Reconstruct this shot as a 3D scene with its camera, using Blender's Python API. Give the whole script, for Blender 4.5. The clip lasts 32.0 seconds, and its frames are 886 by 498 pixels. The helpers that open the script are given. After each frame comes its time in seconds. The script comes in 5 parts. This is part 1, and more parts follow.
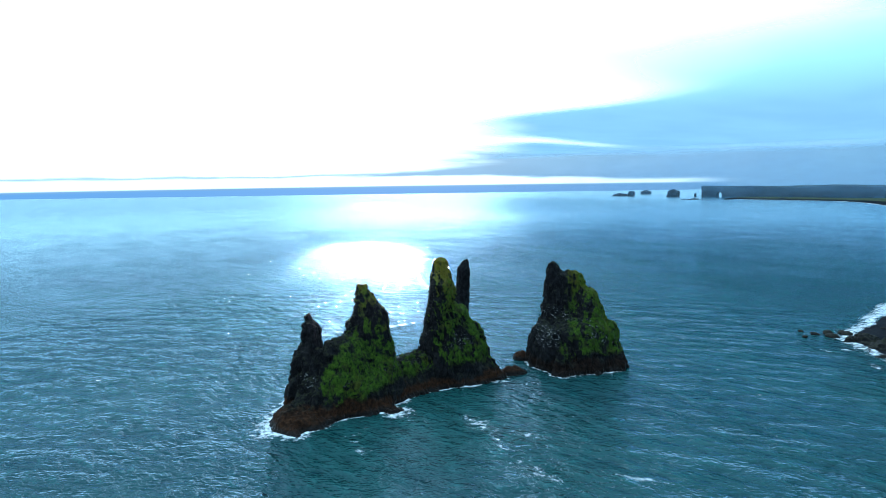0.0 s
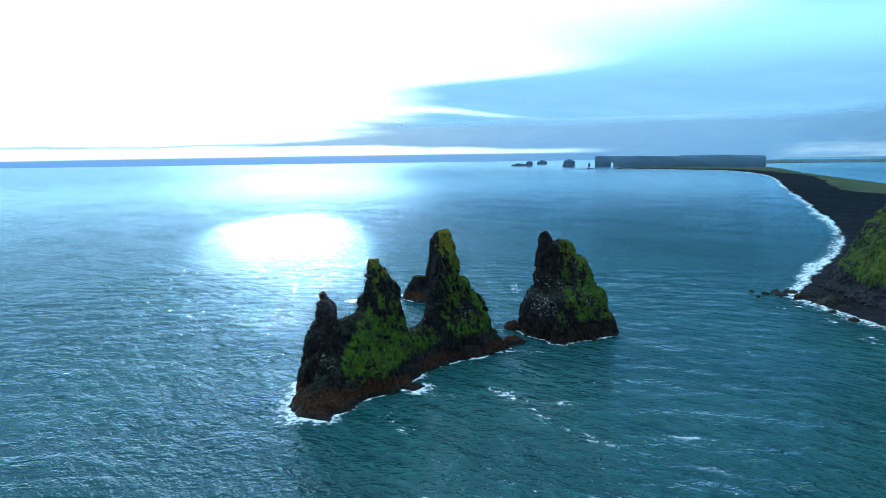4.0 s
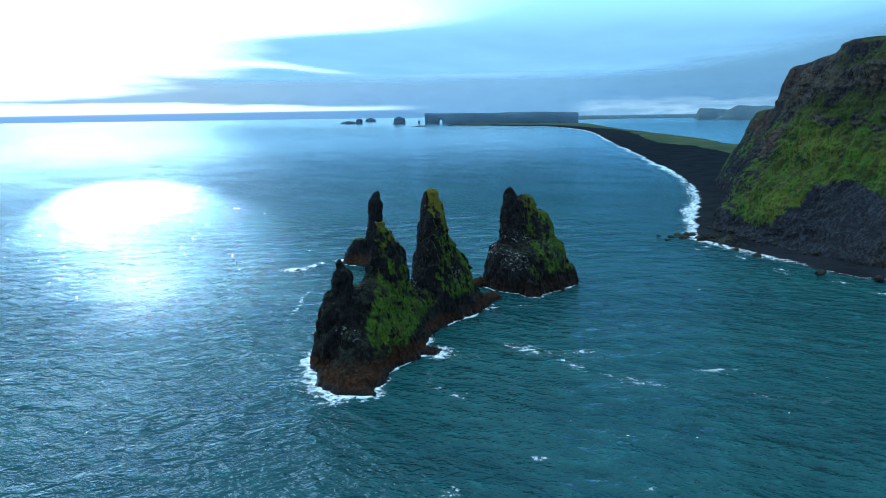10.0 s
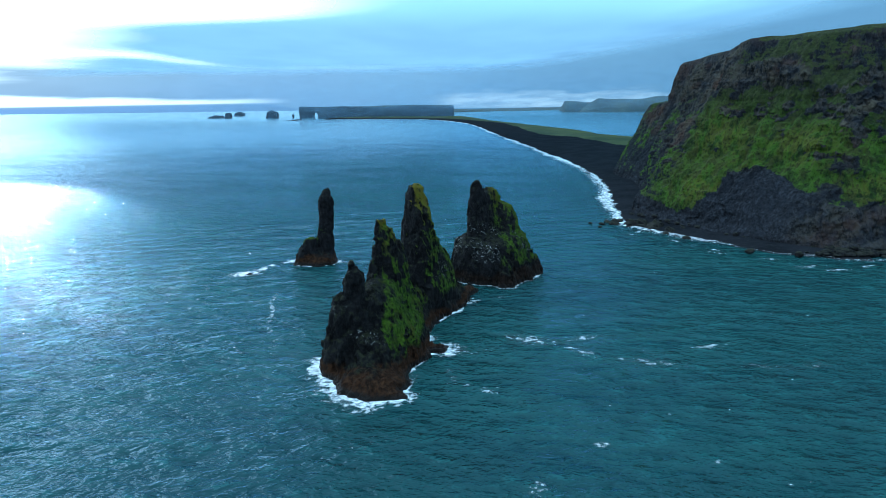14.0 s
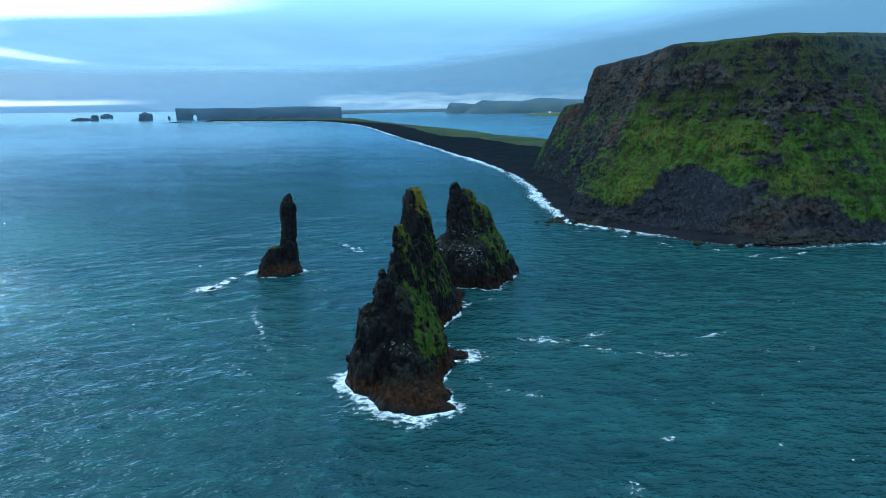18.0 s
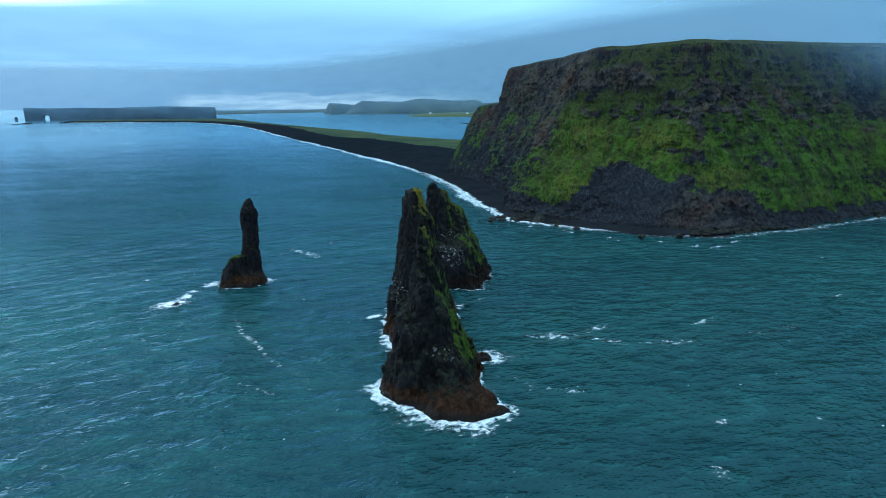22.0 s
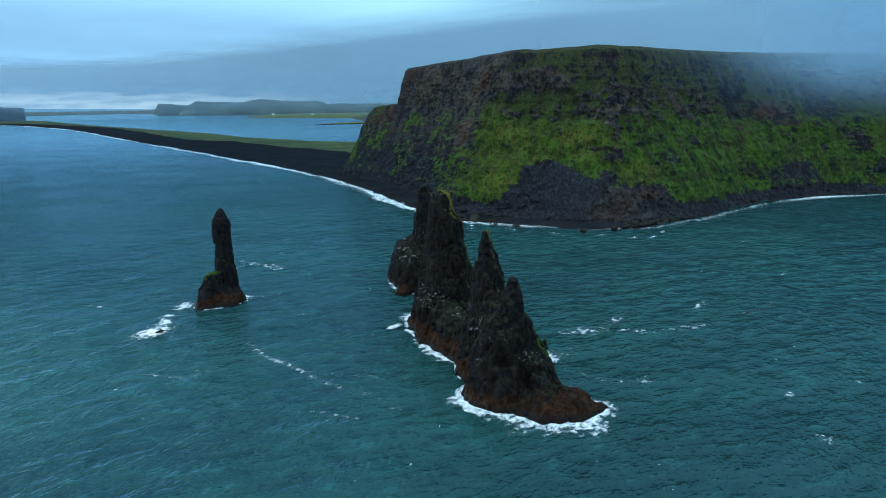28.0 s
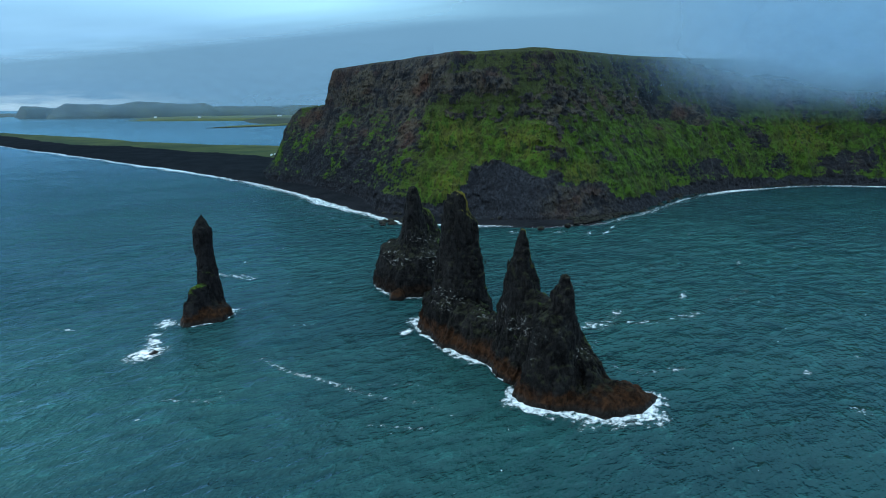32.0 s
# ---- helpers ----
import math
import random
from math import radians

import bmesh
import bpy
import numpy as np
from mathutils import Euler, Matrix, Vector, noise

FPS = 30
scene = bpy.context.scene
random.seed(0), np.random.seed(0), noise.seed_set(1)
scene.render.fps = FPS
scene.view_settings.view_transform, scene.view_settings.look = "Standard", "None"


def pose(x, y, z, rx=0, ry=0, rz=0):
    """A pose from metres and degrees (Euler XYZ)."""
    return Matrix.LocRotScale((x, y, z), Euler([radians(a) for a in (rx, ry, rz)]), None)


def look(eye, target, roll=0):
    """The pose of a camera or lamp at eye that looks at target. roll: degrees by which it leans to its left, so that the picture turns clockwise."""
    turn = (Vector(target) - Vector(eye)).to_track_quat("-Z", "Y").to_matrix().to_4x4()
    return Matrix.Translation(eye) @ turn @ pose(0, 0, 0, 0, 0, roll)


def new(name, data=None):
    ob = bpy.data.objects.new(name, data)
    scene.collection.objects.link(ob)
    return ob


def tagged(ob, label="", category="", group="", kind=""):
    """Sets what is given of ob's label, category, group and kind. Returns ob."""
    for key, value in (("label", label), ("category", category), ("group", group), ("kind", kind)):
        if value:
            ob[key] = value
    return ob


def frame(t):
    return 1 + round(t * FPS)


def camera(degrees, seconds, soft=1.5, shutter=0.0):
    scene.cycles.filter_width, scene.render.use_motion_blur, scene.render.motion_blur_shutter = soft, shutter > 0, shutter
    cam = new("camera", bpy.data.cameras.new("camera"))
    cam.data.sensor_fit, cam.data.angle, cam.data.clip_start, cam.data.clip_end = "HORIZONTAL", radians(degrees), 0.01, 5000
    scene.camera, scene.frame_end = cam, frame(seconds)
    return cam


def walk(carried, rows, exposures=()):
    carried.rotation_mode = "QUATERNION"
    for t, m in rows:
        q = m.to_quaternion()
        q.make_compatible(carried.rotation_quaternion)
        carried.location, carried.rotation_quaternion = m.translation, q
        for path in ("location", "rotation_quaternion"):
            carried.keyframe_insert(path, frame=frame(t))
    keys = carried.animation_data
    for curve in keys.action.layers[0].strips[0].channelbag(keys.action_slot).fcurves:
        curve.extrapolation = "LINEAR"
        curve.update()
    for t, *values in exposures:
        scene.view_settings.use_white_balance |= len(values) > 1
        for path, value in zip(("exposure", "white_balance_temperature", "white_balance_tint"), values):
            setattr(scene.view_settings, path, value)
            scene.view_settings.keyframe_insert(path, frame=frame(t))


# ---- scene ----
import itertools

cam = camera(68.95, 32.0, soft=0.5)
PATH = [
    (0, (195.74, -282.52, 108.51), (139.53, -200.51, 97.74), -0.84),
    (0.5, (189.36, -285.64, 108.63), (135.32, -202.20, 97.79), -0.90),
    (1, (182.88, -288.79, 108.52), (130.55, -204.26, 97.73), -0.82),
    (1.5, (176.33, -291.85, 108.47), (125.16, -206.61, 97.72), -0.86),
    (2, (169.42, -294.93, 108.47), (119.76, -208.86, 97.30), -0.92),
    (2.5, (162.53, -297.59, 108.55), (115.10, -210.43, 96.21), -1.00),
    (3, (155.41, -300.03, 108.79), (110.81, -211.57, 95.16), -0.71),
    (3.5, (148.32, -302.39, 108.81), (105.37, -213.29, 94.08), -0.74),
    (5.5, (120.70, -311.17, 108.60), (84.75, -219.37, 91.89), -0.86),
    (6, (113.71, -312.98, 108.72), (80.35, -220.20, 92.02), -0.90),
    (6.5, (106.77, -314.66, 108.89), (75.30, -221.23, 92.16), -0.89),
    (7, (99.63, -316.48, 108.91), (70.80, -222.23, 91.99), -0.87),
    (7.5, (92.46, -317.83, 108.97), (66.55, -222.86, 91.41), -0.87),
    (8, (85.15, -318.88, 109.08), (62.34, -223.28, 90.64), -0.78),
    (8.5, (77.94, -319.37, 109.11), (58.20, -223.28, 89.73), -1.04),
    (9, (70.80, -320.12, 108.94), (52.57, -223.90, 88.66), -0.84),
    (9.5, (63.75, -321.05, 108.91), (46.56, -224.84, 87.73), -0.86),
    (10, (56.36, -321.94, 109.09), (41.42, -225.56, 87.01), -0.81),
    (10.5, (49.04, -322.39, 109.26), (35.97, -225.92, 86.42), -0.80),
    (11, (41.82, -322.51, 109.34), (29.70, -225.97, 86.22), -0.81),
    (11.5, (34.49, -322.42, 109.36), (23.21, -225.78, 86.26), -0.84),
    (12, (27.21, -322.35, 109.38), (18.38, -225.47, 86.22), -0.83),
    (12.5, (19.63, -322.29, 109.50), (16.00, -225.10, 86.21), -0.84),
    (13, (12.42, -321.99, 109.66), (12.42, -224.75, 86.33), -0.74),
    (13.5, (5.43, -321.33, 109.65), (7.59, -224.11, 86.35), -0.80),
    (14, (-1.88, -320.45, 109.80), (2.93, -223.33, 86.48), -0.76),
    (14.5, (-9.12, -319.58, 109.92), (-1.29, -222.67, 86.55), -0.73),
    (15, (-16.39, -318.35, 109.98), (-3.66, -221.98, 86.51), -0.79),
    (15.5, (-23.54, -316.21, 110.01), (-7.26, -220.37, 86.56), -0.69),
    (17.5, (-51.37, -307.46, 109.95), (-29.83, -212.64, 86.62), -0.54),
    (18, (-58.40, -304.98, 110.00), (-35.67, -210.42, 86.72), -0.55),
    (18.5, (-65.62, -302.39, 110.03), (-41.65, -208.14, 86.75), -0.49),
    (19, (-72.21, -299.54, 110.11), (-46.32, -205.81, 86.80), -0.53),
    (19.5, (-79.36, -296.77, 109.81), (-50.47, -203.90, 86.54), -0.42),
    (20, (-86.22, -294.11, 109.54), (-55.25, -201.91, 86.33), -0.28),
    (20.5, (-93.15, -290.90, 109.53), (-59.83, -199.54, 86.26), -0.32),
    (21, (-100.07, -287.37, 109.59), (-63.87, -197.12, 86.27), -0.30),
    (21.5, (-107.05, -283.58, 109.55), (-68.13, -194.47, 86.23), -0.24),
    (22, (-113.75, -279.62, 109.32), (-72.93, -191.34, 86.05), -0.17),
    (22.5, (-120.34, -275.92, 108.93), (-78.84, -187.94, 85.74), -0.08),
    (23, (-126.81, -272.24, 108.56), (-84.17, -184.78, 85.45), -0.13),
    (23.5, (-132.96, -268.64, 108.51), (-88.41, -182.15, 85.38), -0.04),
    (24, (-139.11, -264.64, 108.66), (-92.34, -179.34, 85.50), 0.02),
    (24.5, (-145.47, -260.27, 108.82), (-96.48, -176.23, 85.64), 0.04),
    (25, (-151.68, -255.60, 108.95), (-100.25, -173.05, 85.71), 0.07),
    (25.5, (-157.68, -250.69, 109.02), (-104.12, -169.51, 85.76), 0.22),
    (27.5, (-180.46, -231.25, 108.74), (-119.38, -155.53, 85.59), 0.21),
    (28, (-185.56, -226.27, 108.91), (-123.59, -151.27, 85.80), 0.16),
    (28.5, (-190.91, -220.83, 108.79), (-127.63, -146.94, 85.63), 0.38),
    (29, (-195.85, -215.26, 108.39), (-130.81, -142.89, 85.32), 0.34),
    (29.5, (-200.54, -209.65, 108.15), (-133.65, -138.97, 85.14), 0.42),
    (30, (-205.11, -204.24, 107.87), (-136.83, -134.87, 84.97), 0.37),
    (30.5, (-209.49, -198.78, 107.70), (-140.33, -130.28, 84.81), 0.43),
    (31, (-213.73, -193.51, 107.44), (-143.13, -126.49, 84.57), 0.42),
    (31.5, (-218.10, -187.89, 107.30), (-145.51, -122.99, 84.48), 0.53),
    (32, (-222.80, -182.51, 107.03), (-148.68, -119.32, 84.37), 0.27),
]
walk(cam, [(t, look(eye, target, roll)) for t, eye, target, roll in PATH], exposures=[(0, 0.0, 5800, 12), (14, 0.0, 5700, 12), (22, -0.02, 6000, 14), (32, -0.06, 6500, 17)])

# ---- world: overcast sky with a bright break towards the low sun ----
SUN_AZ, SUN_EL = radians(37), radians(19)
SUN_DIR = Vector((-math.sin(SUN_AZ) * math.cos(SUN_EL), math.cos(SUN_AZ) * math.cos(SUN_EL), math.sin(SUN_EL)))


class Nodes:
    """Short way to write node trees."""

    def __init__(self, tree):
        self.tree = tree
        tree.nodes.clear()

    def add(self, kind, *links, **props):
        node = self.tree.nodes.new(kind)
        for key, value in props.items():
            if key == "op":
                node.operation = value
            elif key == "dims":
                node.noise_dimensions = value
            elif key == "attr":
                node.attribute_name = value
            elif key == "feature":
                node.feature = value
            elif key == "mapping":
                node.vector_type = value
            elif key == "clamp":
                node.use_clamp = value
        for i, value in enumerate(links):
            if value is None:
                continue
            if isinstance(value, bpy.types.NodeSocket):
                self.tree.links.new(value, node.inputs[i])
            else:
                node.inputs[i].default_value = value
        return node

    def put(self, node, **values):
        for key, value in values.items():
            socket = node.inputs[key.replace("_", " ")]
            if isinstance(value, bpy.types.NodeSocket):
                self.tree.links.new(value, socket)
            else:
                socket.default_value = value
        return node

    def m(self, op, a, b=0.0, c=0.0, clamp=False):
        return self.add("ShaderNodeMath", a, b, c, op=op, clamp=clamp).outputs[0]

    def step(self, x, lo, hi, a=0.0, b=1.0):
        node = self.add("ShaderNodeMapRange", x, lo, hi, a, b)
        node.interpolation_type = "SMOOTHSTEP"
        return node.outputs[0]

    def mix(self, f, a, b):
        node = self.tree.nodes.new("ShaderNodeMix")
        node.data_type = "RGBA"
        for i, value in ((0, f), (6, a), (7, b)):
            if isinstance(value, bpy.types.NodeSocket):
                self.tree.links.new(value, node.inputs[i])
            else:
                node.inputs[i].default_value = value if i == 0 else (*value, 1)[:4]
        return node.outputs[2]

    def noise(self, vec, scale, detail=4.0, rough=0.55):
        node = self.tree.nodes.new("ShaderNodeTexNoise")
        self.tree.links.new(vec, node.inputs["Vector"])
        node.inputs["Scale"].default_value = scale
        node.inputs["Detail"].default_value = detail
        node.inputs["Roughness"].default_value = rough
        return node.outputs[0]

    def scaled(self, vec, x, y, z):
        return self.add("ShaderNodeMapping", vec, None, None, (x, y, z)).outputs[0]


def make_world():
    world = bpy.data.worlds.new("overcast_sky")
    scene.world = world
    world.use_nodes = True
    n = Nodes(world.node_tree)
    way = n.add("ShaderNodeTexCoord").outputs["Generated"]
    sep = n.add("ShaderNodeSeparateXYZ", way).outputs
    up = sep[2]
    sky = n.tree.nodes.new("ShaderNodeTexSky")
    sky.sky_type = "NISHITA"
    sky.sun_disc = False
    sky.sun_elevation = SUN_EL
    sky.sun_rotation = -SUN_AZ
    sky.air_density, sky.dust_density = 1.0, 2.0
    clear = n.add("ShaderNodeVectorMath", sky.outputs[0], op="SCALE")
    clear.inputs["Scale"].default_value = 0.08
    az = n.m("MULTIPLY", n.m("ARCTAN2", sep[0], sep[1]), 180 / math.pi)
    el = n.m("MULTIPLY", n.m("ARCSINE", up), 180 / math.pi)
    # cloud noise, drawn out along the horizon
    wisps = n.noise(n.scaled(way, 2.0, 2.0, 8.0), 1.2, 3.5, 0.5)
    fine = n.noise(n.scaled(way, 6.0, 6.0, 60.0), 1.6, 5.0, 0.55)
    roll = n.noise(n.scaled(way, 3.0, 3.0, 9.0), 0.9, 4.0, 0.6)
    raz = n.m("ADD", az, n.m("MULTIPLY", n.m("SUBTRACT", fine, 0.5), 9.0))
    rel = n.m("ADD", el, n.m("MULTIPLY", n.m("SUBTRACT", fine, 0.5), 0.55))
    # grey-blue cloud, paler higher up and towards the sun
    low = n.mix(n.step(az, 30.0, -30.0), (0.138, 0.335, 0.52), (0.24, 0.50, 0.75))
    high = n.mix(n.step(az, 34.0, -14.0), (0.185, 0.44, 0.65), (0.44, 0.92, 1.12))
    deck = n.mix(n.step(n.m("ADD", el, n.m("MULTIPLY", n.m("SUBTRACT", wisps, 0.5), 8.0)), -1.5, 10.0), low, high)
    deck = n.mix(n.m("MULTIPLY", n.step(roll, 0.46, 0.66), 0.30), deck, (0.135, 0.33, 0.50))
    # the bright opening in the cloud towards the low sun
    core = n.m("MULTIPLY", n.step(raz, 7.0, -5.0), n.step(rel, 2.0, 2.7))
    core = n.m("MAXIMUM", core, n.m("MULTIPLY", n.step(raz, -29.0, -36.0), n.step(rel, n.step(az, -26.0, -44.0, 1.0, 0.40), n.step(az, -26.0, -44.0, 1.6, 0.56))))
    deck = n.mix(core, deck, (1.15, 1.62, 1.80))
    # a bright strip along the sea's edge, ragged above
    strip = n.m("MULTIPLY", n.step(el, -0.60, -0.46), n.step(rel, n.step(az, -16.0, -34.0, -0.05, 0.50), n.step(az, -16.0, -34.0, -0.35, 0.22)))
    strip = n.m("MULTIPLY", strip, n.step(az, -9.0, -17.0))
    deck = n.mix(strip, deck, (1.15, 1.55, 1.72))
    # pale gaps in the cloud low over the land
    puffs = n.noise(n.scaled(way, 9.0, 9.0, 75.0), 1.5, 5.0, 0.6)
    gaps = n.m("MULTIPLY", n.m("MULTIPLY", n.step(el, -1.6, -1.0), n.step(n.m("ADD", el, n.m("MULTIPLY", n.m("SUBTRACT", puffs, 0.5), 2.6)), 0.35, -0.25)), n.m("MULTIPLY", n.step(az, 1.5, 5.0), n.step(az, 33.0, 15.0)))
    deck = n.mix(n.m("MULTIPLY", gaps, n.step(puffs, 0.36, 0.62, 0.35, 0.95)), deck, (0.52, 0.80, 0.94))
    # beyond the sea's edge
    deep = n.mix(n.step(az, 5.0, -40.0), (0.14, 0.33, 0.52), (0.15, 0.43, 0.82))
    deck = n.mix(n.step(el, n.step(az, -12.0, -8.0, -0.55, -1.1), n.step(az, -12.0, -8.0, -0.75, -1.3)), deck, deep)
    # unseen eastern sky, brightened to lift the sea on that side
    deck = n.mix(n.m("MULTIPLY", n.step(az, 40.0, 80.0), n.step(el, 11.0, 26.0)), deck, (0.72, 1.16, 1.40))
    # an overcast sky is brightest overhead, and round the veiled sun
    deck = n.mix(n.step(up, 0.40, 0.85), deck, (1.25, 1.95, 2.35))
    dot = n.add("ShaderNodeVectorMath", way, tuple(SUN_DIR), op="DOT_PRODUCT").outputs["Value"]
    halo = n.m("POWER", n.step(dot, 0.972, 0.999), 1.5)
    deck = n.mix(halo, deck, (5.0, 6.0, 6.4))
    both = n.mix(0.96, clear.outputs[0], deck)
    back = n.add("ShaderNodeBackground", both, 1.0)
    out = n.add("ShaderNodeOutputWorld", back.outputs[0])
    return out


make_world()
sun = new("sun", bpy.data.lights.new("sun", "SUN"))
sun.data.energy, sun.data.angle, sun.data.color = 0.35, radians(20), (0.86, 0.95, 1.0)
sun.rotation_mode = "QUATERNION"
sun.rotation_quaternion = SUN_DIR.to_track_quat("Z", "Y")


# added spot lamps standing in for sunlight falling through the cloud break on the sea
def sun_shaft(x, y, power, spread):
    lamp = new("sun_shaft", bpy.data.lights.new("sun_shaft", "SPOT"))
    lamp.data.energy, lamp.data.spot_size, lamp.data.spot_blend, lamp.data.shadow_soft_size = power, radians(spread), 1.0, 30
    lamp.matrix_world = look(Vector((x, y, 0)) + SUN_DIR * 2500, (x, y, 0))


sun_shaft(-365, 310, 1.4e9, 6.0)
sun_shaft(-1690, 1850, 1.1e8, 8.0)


# ---- materials ----
def material(name):
    mat = bpy.data.materials.new(name)
    mat.use_nodes = True
    return mat, Nodes(mat.node_tree)


def finish(n, color, rough, height=None, dist=1.0, strength=1.0, spec=0.4):
    shader = n.tree.nodes.new("ShaderNodeBsdfPrincipled")
    n.put(shader, Base_Color=color, Roughness=rough, Specular_IOR_Level=spec)
    if height is not None:
        bump = n.tree.nodes.new("ShaderNodeBump")
        n.put(bump, Height=height, Distance=dist, Strength=strength)
        n.tree.links.new(bump.outputs[0], shader.inputs["Normal"])
    n.add("ShaderNodeOutputMaterial", shader.outputs[0])
    return shader


def water_material():
    """Choppy sea: swell, chop and ripples in two crossing directions over a teal body."""
    mat, n = material("sea_water")
    pos = n.add("ShaderNodeNewGeometry").outputs["Position"]
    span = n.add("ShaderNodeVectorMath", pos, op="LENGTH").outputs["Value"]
    turned = n.add("ShaderNodeMapping", pos, None, (0, 0, radians(16)), (1, 1, 1)).outputs[0]
    crossed = n.add("ShaderNodeMapping", pos, None, (0, 0, radians(-24)), (1, 1, 1)).outputs[0]
    swell = n.noise(n.scaled(turned, 0.028, 0.060, 0.05), 1.0, 2.0, 0.5)
    chop = n.noise(n.scaled(turned, 0.085, 0.165, 0.3), 1.0, 3.5, 0.58)
    chop2 = n.noise(n.scaled(crossed, 0.11, 0.20, 0.3), 1.0, 3.0, 0.55)
    crest = n.m("SUBTRACT", 1.0, n.m("ABSOLUTE", n.m("MULTIPLY", n.m("SUBTRACT", chop2, 0.5), 4.0)))
    ripple = n.noise(n.scaled(turned, 0.75, 1.30, 1.0), 1.0, 4.0, 0.62)
    # cat's paws: patches of rougher and smoother water
    gust = n.noise(n.scaled(turned, 0.007, 0.016, 0.01), 1.0, 4.0, 0.6)
    lively = n.step(gust, 0.34, 0.66, 0.65, 1.15)
    height = n.m("ADD", n.m("MULTIPLY", chop, 3.6), n.m("ADD", n.m("MULTIPLY", crest, 0.70), n.m("MULTIPLY", ripple, 0.20)))
    height = n.m("ADD", n.m("MULTIPLY", height, lively), n.m("MULTIPLY", swell, n.step(span, 500.0, 1500.0, 3.2, 1.0)))
    # body colour: patches of silt and depth
    tint = n.noise(n.scaled(pos, 0.005, 0.009, 0.01), 1.0, 5.0, 0.6)
    color = n.mix(n.step(tint, 0.32, 0.68), (0.010, 0.042, 0.044), (0.013, 0.059, 0.054))
    # greener crests and dark troughs: wave light and shade painted into the colour
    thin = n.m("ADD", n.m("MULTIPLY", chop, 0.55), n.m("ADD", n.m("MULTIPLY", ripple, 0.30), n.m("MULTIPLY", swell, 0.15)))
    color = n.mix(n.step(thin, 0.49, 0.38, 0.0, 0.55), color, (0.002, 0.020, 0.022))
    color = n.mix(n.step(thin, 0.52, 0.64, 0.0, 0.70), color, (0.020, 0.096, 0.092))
    # body colour turns bluer with distance from the stacks
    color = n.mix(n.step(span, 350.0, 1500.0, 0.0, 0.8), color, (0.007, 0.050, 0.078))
    bump = n.put(n.tree.nodes.new("ShaderNodeBump"), Height=height, Distance=1.0, Strength=n.step(span, 350.0, 1800.0, 1.0, 0.4))
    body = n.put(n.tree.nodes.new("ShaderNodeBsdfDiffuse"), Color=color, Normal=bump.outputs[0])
    # sky reflection tinted blue and dimmed by distance from the stacks to set brightness
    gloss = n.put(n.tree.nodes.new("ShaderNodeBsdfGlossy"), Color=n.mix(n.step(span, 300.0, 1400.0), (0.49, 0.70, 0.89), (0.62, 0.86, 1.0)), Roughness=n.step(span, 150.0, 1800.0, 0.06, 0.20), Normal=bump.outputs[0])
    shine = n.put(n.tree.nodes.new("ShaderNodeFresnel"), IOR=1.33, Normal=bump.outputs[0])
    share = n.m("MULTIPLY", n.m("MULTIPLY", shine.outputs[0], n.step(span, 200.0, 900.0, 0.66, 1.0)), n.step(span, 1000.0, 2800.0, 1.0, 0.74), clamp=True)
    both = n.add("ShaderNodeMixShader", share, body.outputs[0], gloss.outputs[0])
    n.add("ShaderNodeOutputMaterial", both.outputs[0])
    return mat


